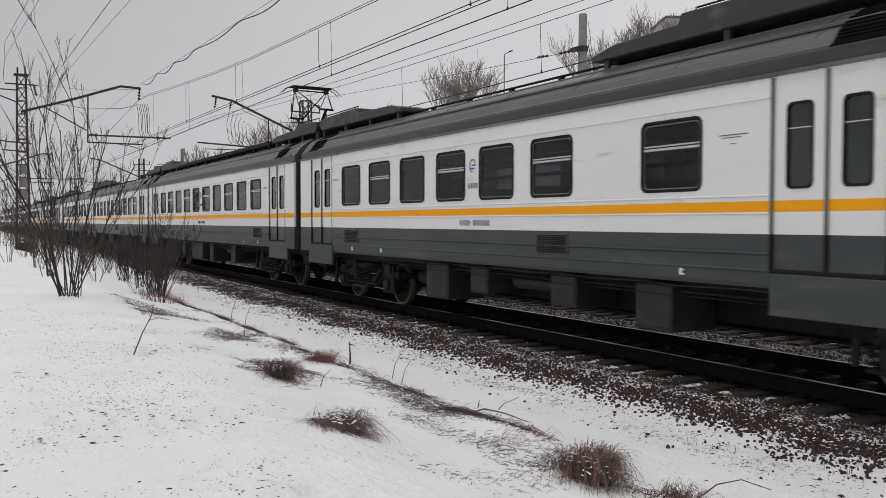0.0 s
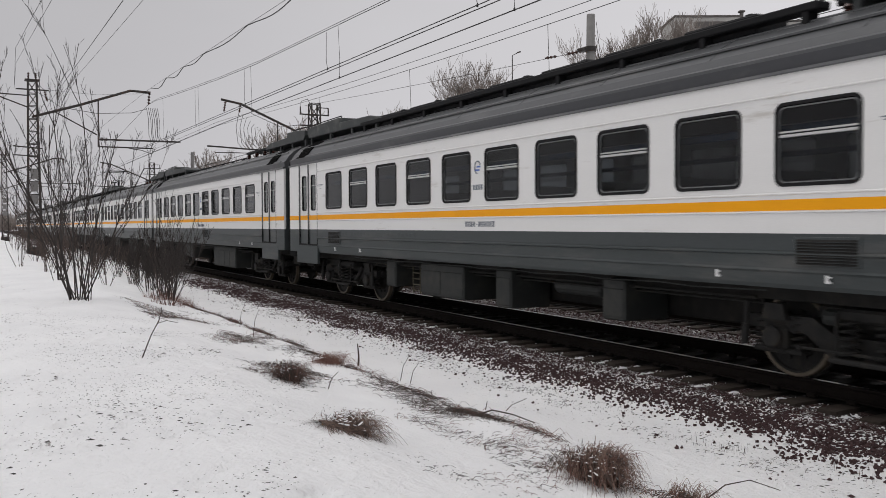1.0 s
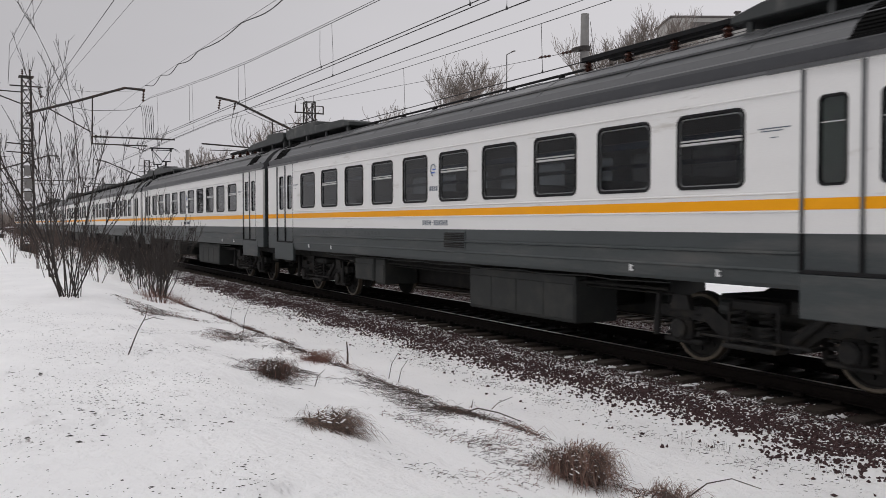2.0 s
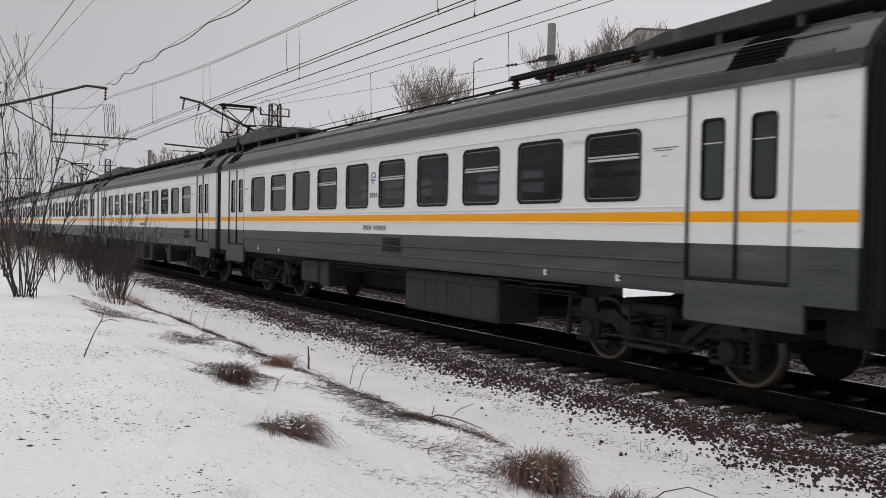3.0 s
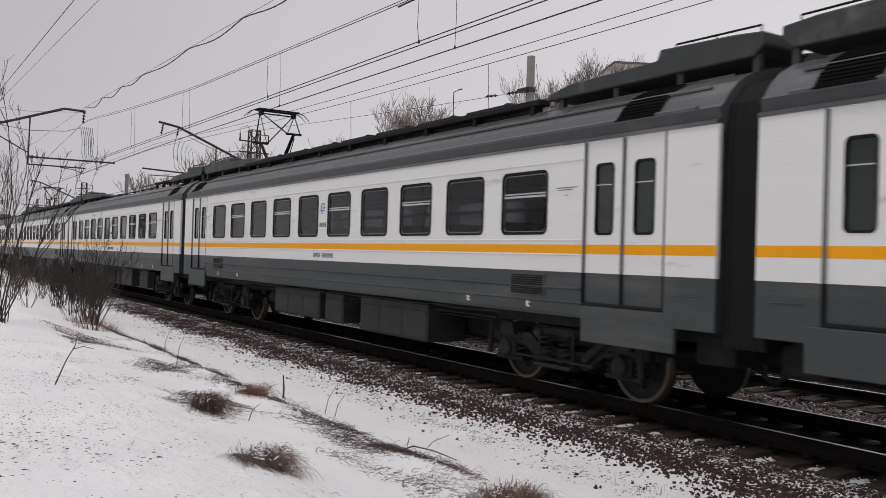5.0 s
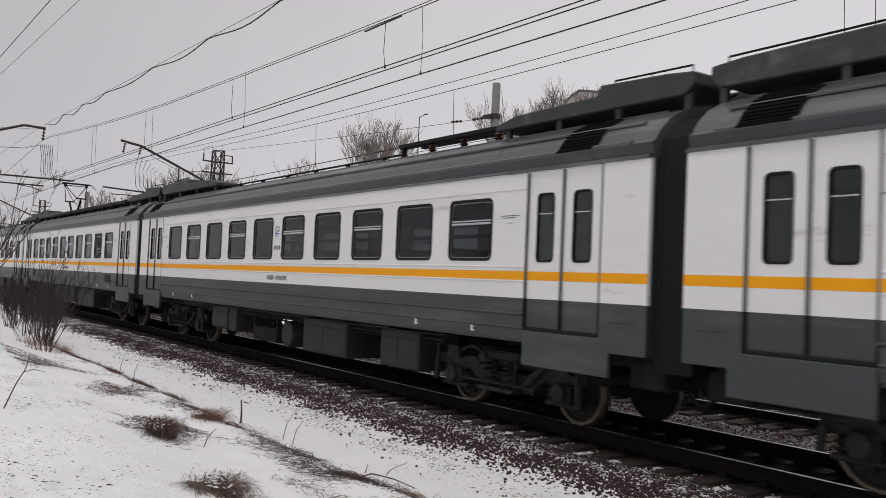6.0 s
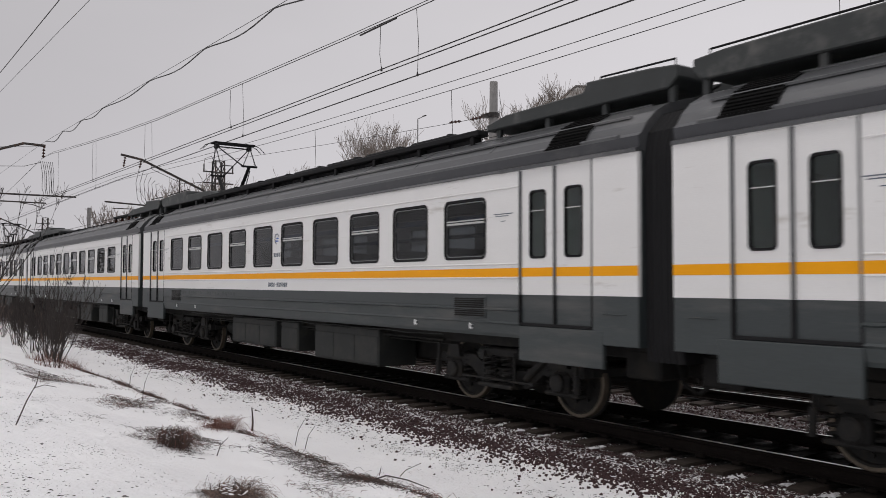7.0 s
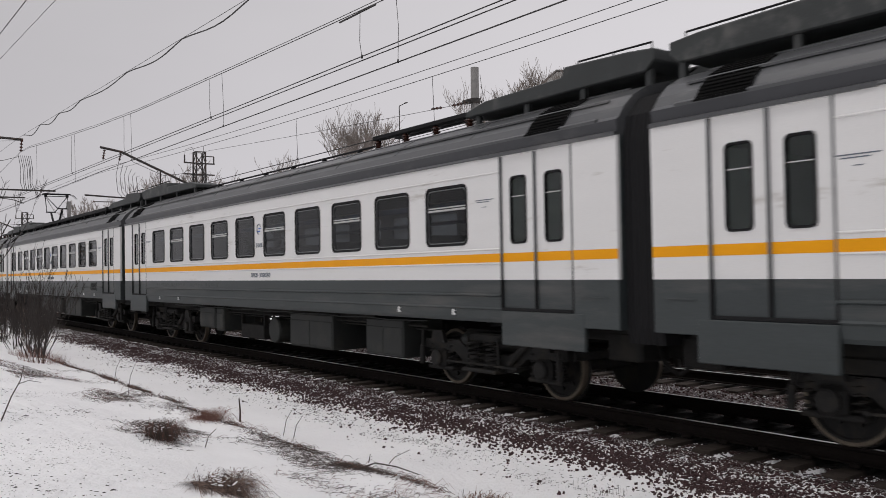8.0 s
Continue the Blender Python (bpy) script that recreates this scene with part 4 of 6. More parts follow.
def make_car(kind, panto=0):
    """kind: 'head', 'trailer' or 'motor'. panto: 1 at the front end, -1 at the rear."""
    label = {"head": "white and grey electric train leading car with orange stripe", "trailer": "white and grey electric train trailer car with orange stripe",
             "motor": "white and grey electric train motor car with raised pantograph"}[kind]
    car = root("train_car", label, "train car", group="cars of the commuter train")
    xf, xr = FRONT, REAR
    wins = [(WIN0 + WINP * i, i % 2 == 0) for i in range(10)]
    front_door = (1.01, 2.49)
    if kind == "head":
        wins = [(7.60, True)] + [w for w in wins if w[0] > 9.5]
        front_door = (4.55, 6.0)
    rear_door = (PITCH - 2.61, PITCH - 1.135)
    for o in (-1, 1):
        # white wall between eave and grey skirt, with real openings
        cols = sorted([(sx(s) - WINW / 2, sx(s) + WINW / 2, WZ0, WZ1) for s, v in wins] + [(sx(d[1]), sx(d[0]), 1.80, 3.585) for d in (front_door, rear_door)])
        bm = holed_wall(xr, xf, 1.80, 3.61, cols, o * SIDE, o * (SIDE - 0.06))
        part("side_wall", bm, WHITE, car, "white painted side wall")
        # ribs: drip rail over the windows and a moulding under them
        bm = B()
        for z, t in ((3.37, 0.018), (2.25, 0.014), (2.044, 0.016)):
            segs = [(sx(rear_door[0]) + 0.02, sx(front_door[1]) - 0.02)]
            for a, b in segs:
                prism(bm, [(o * SIDE, z - 0.018), (o * (SIDE + t), z - 0.006), (o * (SIDE + t), z + 0.004), (o * SIDE, z + 0.014)], a, b)
        bmesh.ops.recalc_face_normals(bm, faces=bm.faces[:])
        part("moulding", bm, WHITE, car)
        bm = B()
        edges = [xr, sx(rear_door[1]), sx(rear_door[0]), sx(front_door[1]), sx(front_door[0]), xf]
        for a, b in ((edges[0], edges[1]), (edges[2], edges[3]), (edges[4], edges[5])):
            box(bm, a, b, *sorted((o * SIDE, o * (SIDE + 0.003))), 2.06, 2.185)
        part("stripe", bm, ORANGE, car, "orange stripe")
        # grey lower body
        bm = B()
        prof = [(o * SIDE, 1.80), (o * SIDE, 1.602), (o * (SIDE + 0.028), 1.585), (o * (SIDE + 0.03), 1.57), (o * SIDE, 1.55), (o * (SIDE - 0.004), 1.40), (o * (SIDE + 0.008), 1.375), (o * (SIDE - 0.01), 1.35),
                (o * (SIDE - 0.035), 1.22), (o * (SIDE - 0.06), 1.17), (o * (SIDE - 0.3), 1.165), (o * (SIDE - 0.3), 1.80)]
        prism(bm, prof, sx(rear_door[0]), sx(front_door[1]))
        bmesh.ops.recalc_face_normals(bm, faces=bm.faces[:])
        part("lower_side", bm, GREY_LOW, car, "dark grey ribbed lower side")
        bm = B()
        box(bm, sx(rear_door[0]) + 0.01, sx(front_door[1]) - 0.01, *sorted((o * (SIDE - 0.01), o * (SIDE + 0.004))), 1.605, 1.797)
        part("lower_band", bm, GREY, car, "darker grey band")
        for a, b in ((xr, sx(rear_door[1])), (sx(front_door[0]), xf)):
            bm = B()
            bbox(bm, a, b, o * (SIDE - 0.08), o * SIDE, 1.17, 1.80, 0.008)
            ep = part("end_panel", bm, GREY_LOW, car)
            bm = B()
            bbox(bm, a + 0.2, b - 0.2, o * SIDE, o * (SIDE + 0.015), 1.565, 1.58, 0.004)
            part("end_moulding", bm, GREY_LOW, ep)
        for d in (front_door, rear_door):
            m = (d[0] + d[1]) / 2
            for a, b in ((sx(m) + 0.012, sx(d[0]) - 0.025), (sx(d[1]) + 0.025, sx(m) - 0.012)):
                make_leaf(car, a, b, o)
            for s in (d[0] + 0.005, m, d[1] - 0.005):
                bm = B()
                bbox(bm, sx(s) - 0.019, sx(s) + 0.019, o * (SIDE - 0.06), o * (SIDE + 0.004), 1.80, 3.6, 0.006)
                part("door_seal", bm, SEAL, car, "grey rubber door seal")
                bm = B()
                bbox(bm, sx(s) - 0.019, sx(s) + 0.019, o * (SIDE - 0.06), o * (SIDE + 0.004), 1.36, 1.80, 0.006)
                part("lower_door_seal", bm, BLACK, car, "black rubber door seal")
            bm = B()
            bbox(bm, sx(d[1]) + 0.03, sx(d[0]) - 0.03, o * (SIDE - 0.06), o * (SIDE + 0.003), 1.358, 1.40, 0.005)
            part("door_sill", bm, BLACK, car, "dark door sill")
            bm = B()
            a, b = (sx(d[1]), sx(d[0] - 0.19)) if d[0] < 8 else (sx(d[1] + 0.19), sx(d[0]))
            bbox(bm, a, b, o * (SIDE - 0.07), o * (SIDE + 0.006), 0.86, 1.355, 0.012)
            part("step_panel", bm, GREY_LOW, car, "flat grey panel hiding the door steps")
        for s, v in wins:
            make_window(car, s, o, v)
        # louvred grille, numbers and small stencils
        for s in {"head": (10.18, 18.2), "motor": (3.68, 18.2), "trailer": (10.17,) if panto else ()}[kind]:
            gr = B()
            bbox(gr, sx(s) - 0.42, sx(s) + 0.42, o * SIDE, o * (SIDE + 0.016), 1.44, 1.765, 0.006)
            g0 = part("grille", gr, GREY, car, "grey louvred ventilation grille")
            sl = B()
            for i in range(9):
                z = 1.465 + 0.032 * i
                prism(sl, [(o * (SIDE + 0.016), z), (o * (SIDE + 0.034), z - 0.008), (o * (SIDE + 0.016), z + 0.016)], sx(s) - 0.38, sx(s) + 0.38)
            bmesh.ops.recalc_face_normals(sl, faces=sl.faces[:])
            part("louvres", sl, DARK, g0)
        logo_s = 12.60 if kind == "head" else WIN0 + WINP * 4.5
        lg = B()
        cx, cy = sx(logo_s), o * (SIDE + 0.002)
        chain(lg, [(cx + 0.10 * math.cos(a), cy, 2.96 + 0.115 * math.sin(a)) for a in [radians(20 + 28 * i) for i in range(10)]], 0.014, n=4)
        part("emblem_arc", lg, MARK, car, "small round company emblem")
        lg = B()
        bbox(lg, cx - 0.09, cx + 0.07, cy - 0.004, cy + 0.004, 2.895, 2.925, 0.002)
        bbox(lg, cx - 0.03, cx + 0.10, cy - 0.004, cy + 0.004, 2.955, 2.985, 0.002)
        part("emblem_bars", lg, MARKBLUE, car)
        lg = B()
        for i in range(4):
            bbox(lg, cx - 0.16 + 0.09 * i, cx - 0.10 + 0.09 * i, cy - 0.003, cy + 0.003, 2.55, 2.645, 0.001)
        part("emblem_letters", lg, MARK, car)
        lg = B()
        ns = sx(logo_s - 0.06)
        for i in range(11):
            x = ns - 0.52 + 0.096 * i
            if i == 4:
                bbox(lg, x + 0.01, x + 0.06, cy - 0.003, cy + 0.003, 1.915, 1.93, 0.001)
                continue
            bbox(lg, x, x + 0.024, cy - 0.003, cy + 0.003, 1.872, 1.972, 0.001)
            bbox(lg, x + 0.046, x + 0.070, cy - 0.003, cy + 0.003, 1.872, 1.972, 0.001)
            z = 1.872 + (0.04 if i % 2 else 0.08)
            bbox(lg, x + 0.02, x + 0.05, cy - 0.003, cy + 0.003, z, z + 0.018, 0.001)
        part("number_bars", lg, MARK, car, "unreadable dark car number")
        if o > 0:
            continue
        for s in ((3.68, 5.25, 18.18, 16.55) if kind != "head" else (7.4, 18.18, 16.55)):
            lg = B()
            bbox(lg, sx(s) - 0.02, sx(s) + 0.012, o * (SIDE - 0.02), o * (SIDE + 0.004), 1.26, 1.35, 0.001)
            bbox(lg, sx(s) + 0.008, sx(s) + 0.05, o * (SIDE - 0.02), o * (SIDE + 0.0035), 1.26, 1.285, 0.001)
            bbox(lg, sx(s) - 0.005, sx(s) + 0.05, o * (SIDE - 0.02), o * (SIDE + 0.0045), 1.32, 1.335, 0.001)
            part("stencil", lg, STENCIL, car, "small white stencil mark")
        for s in (2.85, 19.2):
            if kind == "head" and s < 5:
                s = 6.55
            for x0, x1, z0, z1 in ((-0.22, 0.22, 2.985, 2.998), (-0.18, 0.12, 2.955, 2.967), (-0.05, 0.05, 2.88, 2.89)):
                lg = B()
                bbox(lg, sx(s) + x0, sx(s) + x1, cy - 0.003, cy + 0.003, z0, z1, 0.001)
                part("small_notice", lg, MARK, car, "unreadable line of small print")
        for i in range(26):
            s = 13.6 + 0.19 * i
            if i not in (5, 11, 12, 19):
                lg = B()
                bbox(lg, sx(s) - 0.055, sx(s) + 0.055, o * (SIDE + 0.003), o * (SIDE + 0.006), 1.64 + 0.015 * (i % 3), 1.74 - 0.012 * (i % 2), 0.001)
                part("scrubbed_mark", lg, GREY_LOW, car, "pale scrubbed patch")
    # ends, floor, interior
    for x in (xr, xf - 0.06):
        bm = B()
        box(bm, x, x + 0.06, -SIDE + 0.06, SIDE - 0.06, 1.17, 3.61)
        part("end_wall", bm, GREY, car)
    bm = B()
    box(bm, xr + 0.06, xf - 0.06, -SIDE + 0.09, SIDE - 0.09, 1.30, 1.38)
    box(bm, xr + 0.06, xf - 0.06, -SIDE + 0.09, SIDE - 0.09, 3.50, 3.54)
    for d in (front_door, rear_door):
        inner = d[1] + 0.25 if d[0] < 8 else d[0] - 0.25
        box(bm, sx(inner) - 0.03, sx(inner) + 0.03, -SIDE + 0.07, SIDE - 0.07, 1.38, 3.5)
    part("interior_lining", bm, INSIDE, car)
    for d in (front_door, rear_door):
        lo, hi = (sx(d[1] + 0.2), sx(d[0] - 0.2)) if kind == "head" and d[0] < 8 else ((sx(d[1] + 0.2), xf - 0.08) if d[0] < 8 else (xr + 0.08, sx(d[0] - 0.2)))
        bm = B()
        box(bm, lo, lo + 0.02, -SIDE + 0.1, SIDE - 0.1, 1.385, 3.49)
        box(bm, hi - 0.02, hi, -SIDE + 0.1, SIDE - 0.1, 1.385, 3.49)
        box(bm, lo + 0.025, hi - 0.025, -SIDE + 0.1, SIDE - 0.1, 3.46, 3.49)
        box(bm, lo + 0.025, hi - 0.025, -SIDE + 0.1, SIDE - 0.1, 1.385, 1.41)
        part("vestibule_lining", bm, VESTIBULE, car, "pale green-grey vestibule wall")
    for s, v in wins:
        for y0, y1 in ((-1.55, -0.35), (0.35, 1.55)):
            bm = B()
            bbox(bm, sx(s + 0.8) - 0.05, sx(s + 0.8) + 0.05, y0, y1, 1.8, 2.55, 0.02)
            bbox(bm, sx(s + 0.8) - 0.45, sx(s + 0.8) + 0.45, y0, y1, 1.75, 1.85, 0.02)
            bbox(bm, sx(s + 0.8) - 0.3, sx(s + 0.8) + 0.3, y0 + 0.3, y1 - 0.3, 1.37, 1.77, 0.02)
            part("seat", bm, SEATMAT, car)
    bm = B()
    for y in (-1.5, 1.5):
        bbox(bm, sx(18.9), sx(3.0 if kind != "head" else 6.9), y - 0.03, y + 0.03, 2.96, 3.05, 0.01)
    part("luggage_rack", bm, RACKBLUE, car, "blue luggage rack edge")
    # roof
    prof = [(-y, z) for y, z in ROOFP] + [(y, z) for y, z in ROOFP[-2::-1]]
    bm = B()
    prism(bm, prof, xr, xf)
    bmesh.ops.recalc_face_normals(bm, faces=bm.faces[:])
    rf = part("roof", bm, ROOF, car, "dark grey rounded metal roof")
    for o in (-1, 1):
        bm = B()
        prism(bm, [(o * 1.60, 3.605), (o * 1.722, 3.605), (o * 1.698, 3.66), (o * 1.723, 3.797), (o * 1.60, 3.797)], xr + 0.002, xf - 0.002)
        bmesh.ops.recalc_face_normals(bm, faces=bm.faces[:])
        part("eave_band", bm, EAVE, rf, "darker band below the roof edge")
    bm = B()
    for o in (-1, 1):
        for y, z, r in ((1.700, 3.818, 0.024), (1.46, 4.105, 0.018), (1.05, 4.31, 0.012)):
            prism(bm, [(o * (y + r), z - r), (o * (y + r * 1.3), z + r * 0.5), (o * (y - r * 0.2), z + r * 1.6), (o * (y - r), z)], xr + 0.35, xf - 0.35)
        prism(bm, [(o * SIDE, 3.625), (o * (SIDE + 0.025), 3.60), (o * (SIDE + 0.03), 3.615), (o * SIDE, 3.65)], xr, xf)
        for a, b in ((xr, sx(rear_door[0] - 0.45)), (sx(front_door[1] + 0.45), xf)):
            prism(bm, [(o * (SIDE - 0.03), 3.595), (o * (SIDE + 0.028), 3.595), (o * (SIDE + 0.034), 3.64), (o * (SIDE - 0.03), 3.66)], a, b)
    for i in range(10):
        x = xr + 1.0 + (xf - xr - 2) * i / 9
        k = [(y, z + 0.008) for y, z in prof if z > 3.9]
        bm2 = [(y, z - 0.01) for y, z in k[::-1]]
        prism(bm, k + bm2, x - 0.02, x + 0.02)
    bmesh.ops.recalc_face_normals(bm, faces=bm.faces[:])
    part("roof_ribs", bm, ROOF, rf)
    for o in (-1, 1):
        for s in (1.58, PITCH - 1.31):
            if kind == "head" and s < 5:
                s = 4.9
            pv = [(o * y, z) for y, z in ROOFP if 1.1 < y and z > 3.79]
            out = [(y + o * 0.02, z + 0.015) for y, z in pv]
            bm = B()
            prism(bm, pv + out[::-1], sx(s) - 0.36, sx(s) + 0.36)
            bmesh.ops.recalc_face_normals(bm, faces=bm.faces[:])
            gv = part("roof_vent", bm, VENT, rf, "black louvred roof air intake")
            bm = B()
            for i in range(13):
                t = i / 12 * (len(out) - 1)
                j = min(int(t), len(out) - 2)
                y = out[j][0] + (out[j + 1][0] - out[j][0]) * (t - j)
                z = out[j][1] + (out[j + 1][1] - out[j][1]) * (t - j)
                box(bm, sx(s) - 0.34, sx(s) + 0.34, min(y, y + o * 0.02), max(y, y + o * 0.02), z - 0.003, z + 0.006)
            part("vent_slats", bm, VENT, gv)
    # roof equipment
    if kind == "head":
        make_roof_box(car, 2.2, 10.0, 5.9, False)
        bm = B()
        tube(bm, (sx(11.2), 0.1, 4.4), (sx(11.2), 0.1, 5.35), 0.035, 0.012, 6)
        part("antenna", bm, ALU, car, "thin pale rod antenna")
    else:
        make_roof_box(car, 0.02, 4.1, 1.75, False)
    make_roof_box(car, 0.02, 5.2, 2.6, True)
    if kind == "motor":
        bm = B()
        for y in (-1.0, 0.55):
            bbox(bm, sx(17.9), sx(4.3), y - 0.12, y + 0.12, 4.43, 4.53, 0.015)
            for i in range(9):
                x = sx(17.7 - 13.2 * i / 8)
                bbox(bm, x - 0.05, x + 0.05, y - 0.1, y + 0.1, roof_at(abs(y)) - 0.03, 4.44, 0.008)
        part("roof_duct", bm, BLACK, car, "long low black cable duct on posts")
        for i in range(7):
            x = sx(16.5 - 1.75 * i)
            bm = B()
            bbox(bm, x - 0.66, x + 0.66, -0.95, -0.35, 4.34, 4.62, 0.03)
            bbox(bm, x + 0.3, x + 0.45, -0.8, -0.6, 4.6, 4.68, 0.02)
            part("roof_hatch", bm, BLACK, car, "low dark roof hatch")
        if panto:
            make_pantograph(car, panto * sx(3.6) + 0.1)
    else:
        bm = B()
        a, b = sx(7.6), sx(4.4)
        bbox(bm, a, b, -0.78, -0.62, 4.58, 4.66, 0.01)
        bbox(bm, a + 0.3, b, -0.45, -0.32, 4.60, 4.66, 0.01)
        part("busbar", bm, BLACK, car, "black bus bar on insulators")
        for i in range(4):
            ins = B()
            disc(ins, (a + 0.1 + (b - a - 0.2) * i / 3, -0.7, roof_at(0.7) - 0.01), (0, 0, 1),
                 [(0.04, 0), (0.085, 0.03), (0.05, 0.06), (0.085, 0.09), (0.05, 0.12), (0.085, 0.15), (0.05, 0.2)], 10)
            part("insulator", ins, INSUL, car, "ribbed brown insulator")
        bm = B()
        tube(bm, (sx(18), -0.72, 4.47), (sx(7.6), -0.72, 4.47), 0.022, n=6)
        for i in range(7):
            x = sx(17.5 - 1.55 * i)
            bbox(bm, x - 0.04, x + 0.04, -0.77, -0.67, roof_at(0.7) - 0.02, 4.47, 0.006)
        part("roof_conduit", bm, BLACK, car, "thin conduit along the roof")
        bm = B()
        bbox(bm, sx(10.1), sx(9.4), -0.3, 0.3, 4.40, 4.56, 0.04)
        part("roof_ventilator", bm, ROOFBOX, car, "small dark roof ventilator")
    # underframe
    if kind == "trailer":
        for a, b, z in ((0.35, 2.6, 0.98), (2.6, 6.9, 1.17), (6.9, PITCH - 2.6, 0.98), (PITCH - 2.6, PITCH - 0.45, 0.98)):
            bm = B()
            bbox(bm, sx(b), sx(a), -1.22, 1.22, z, 1.28, 0.02)
            part("underframe", bm, DARK, car, "grimy dark underframe")
    else:
        bm = B()
        bbox(bm, xr + 0.1, xf - 0.1, -1.22, 1.22, 0.98, 1.28, 0.02)
        part("underframe", bm, DARK, car, "grimy dark underframe")
    for s0, s1, z0 in ([(5.6, 16.4, 0.52)] if kind != "trailer" else [(7.4, 16.4, 0.52)] if panto else [(5.6, 12.7, 0.5), (16.0, 16.6, 0.5)]):
        bm = B()
        bbox(bm, sx(s1), sx(s0), -0.5, 0.5, z0, 1.0, 0.03)
        part("central_gear", bm, DARK, car, "dark gear hung below the floor")
    boxes = {"head": [(14.08, 14.98, 0.38), (9.98, 10.65, 0.57), (7.88, 8.61, 0.42), (12.6, 13.2, 0.6)], "trailer": [(6.9, 10.15, 0.33), (14.0, 14.5, 0.5), (14.6, 15.7, 0.55)],
             "motor": [(12.1, 13.95, 0.42), (10.4, 10.92, 0.40), (7.34, 7.86, 0.47), (15.2, 15.7, 0.5)]}[kind]
    if kind == "motor" and panto < 0:
        boxes = [(7.0, 9.69, 0.38), (10.53, 11.44, 0.44), (11.75, 14.48, 0.45)]
    if kind == "trailer" and not panto:
        boxes = [(5.6, 6.88, 0.41), (8.2, 10.13, 0.38), (14.0, 14.5, 0.5), (14.6, 15.7, 0.55)]
    for s0, s1, z0 in boxes:
        for o in ((-1,) if kind == "trailer" and s0 > 13 and not panto else (-1, 1)):
            bm = B()
            bbox(bm, sx(s1), sx(s0), o * 0.55, o * 1.42, z0, 1.09, 0.025)
            ub = part("underfloor_box", bm, BOXGREY, car, "grey equipment box under the floor")
            k = max(1, round((s1 - s0) / 0.85))
            for i in range(k):
                a = s0 + (s1 - s0) * i / k
                b = s0 + (s1 - s0) * (i + 1) / k
                bm = B()
                bbox(bm, sx(b) + 0.03, sx(a) - 0.03, o * 1.40, o * 1.432, z0 + 0.05, 0.95, 0.01)
                part("box_cover", bm, BOXGREY, ub)
    if panto > 0 or kind == "head":
        bm = B()
        disc(bm, (sx(12.2 if kind == "head" else 9.5), -1.0, 0.88), (1, 0, 0), [(0.12, 0), (0.15, 0.04), (0.15, 1.2), (0.12, 1.24)], 14)
        part("brake_cylinder", bm, BOXGREY, car, "grey horizontal cylinder")
        bm = B()
        for z in (0.45, 0.58, 0.71, 0.84):
            tube(bm, (sx(14.75), -1.2, z), (sx(14.4), -1.2, z), 0.016, n=5)
        for q in (14.4, 14.75):
            tube(bm, (sx(q), -1.2, 0.38), (sx(q), -1.2, 1.1), 0.014, n=5)
        part("ladder", bm, RUNG, car, "small dull metal ladder")
    if kind == "trailer" and not panto:
        bm = B()
        disc(bm, (sx(11.11), -1.35, 0.66), (0, 1, 0), [(0.28, 0), (0.30, 0.04), (0.30, 2.66), (0.28, 2.7)], 20)
        part("air_tank", bm, BOXGREY, car, "round air reservoir")
        bm = B()
        bbox(bm, sx(13.1), sx(11.75), -1.32, -0.8, 0.40, 0.74, 0.02)
        for q in (11.78, 13.12):
            bbox(bm, sx(q) - 0.03, sx(q) + 0.03, -1.3, -1.2, 0.7, 1.0, 0.01)
        part("resistor_rack", bm, DARK, car, "low dark rack hung on two straps")
    elif kind != "trailer":
        for y in (-0.6, 0.6):
            bm = B()
            disc(bm, (sx(16.6), y, 0.7), (1, 0, 0), [(0.16, 0), (0.19, 0.04), (0.19, 1.0), (0.16, 1.04)], 16)
            part("air_tank", bm, BOXGREY, car, "round air reservoir")
    bm = B()
    for o in (-1, 1):
        tube(bm, (sx(17), o * 1.3, 1.0), (sx(5), o * 1.3, 1.0), 0.025, n=6)
        tube(bm, (sx(17), o * 1.18, 0.93), (sx(5), o * 1.18, 0.93), 0.018, n=6)
    part("brake_pipe", bm, DARK, car)
    for o in (-1, 1):
        bm = B()
        chain(bm, [(sx(4.6 + 0.6 * i), o * 1.60, 1.125 - 0.012 * (i % 3)) for i in range(22)], 0.009, n=5)
        part("hem_conduit", bm, BOXGREY, car, "thin grey conduit under the body edge")
    # plain dark box added to block the bright see-through gap beside each bogie
    for d in (1, -1):
        bm = B()
        bbox(bm, d * sx(3.0), d * sx(2.0), -1.25, 1.25, 0.82, 1.0, 0.02)
        part("gap_blocker", bm, DARK, car)
    rad = 0.525 if kind == "motor" else 0.475
    make_bogie(car, sx(3.5), rad)
    make_bogie(car, -sx(3.5), rad)
    for rbm, ws in TIRES:
        part("tyre", rbm, TREAD, ws, "bright worn steel tyre")
    TIRES.clear()
    # gangway to the car in front, coupling below
    if kind != "head":
        bm = B()
        half = [(-1.56, 1.0), (-1.60, 1.2), (-1.62, 3.5), (-1.55, 3.85), (-1.3, 4.1), (-0.8, 4.25), (0, 4.28)]
        gp = half + [(-y, z) for y, z in half[-2::-1]]
        rings = []
        for i in range(13):
            k = 1.0 if i % 2 else 0.985
            rings.append([bm.verts.new((xf - 0.02 + 0.575 * i / 12, y * k, 1.02 + (z - 1.02) * (1.0 if i % 2 else 0.994))) for y, z in gp])
        for p, q in zip(rings, rings[1:]):
            for j in range(len(gp)):
                m = (j + 1) % len(gp)
                bm.faces.new((p[j], p[m], q[m], q[j]))
        bm.faces.new(rings[0][::-1])
        bm.faces.new(rings[-1])
        bmesh.ops.recalc_face_normals(bm, faces=bm.faces[:])
        part("gangway_bellows", bm, BLACK, car, "black folded rubber gangway bellows")
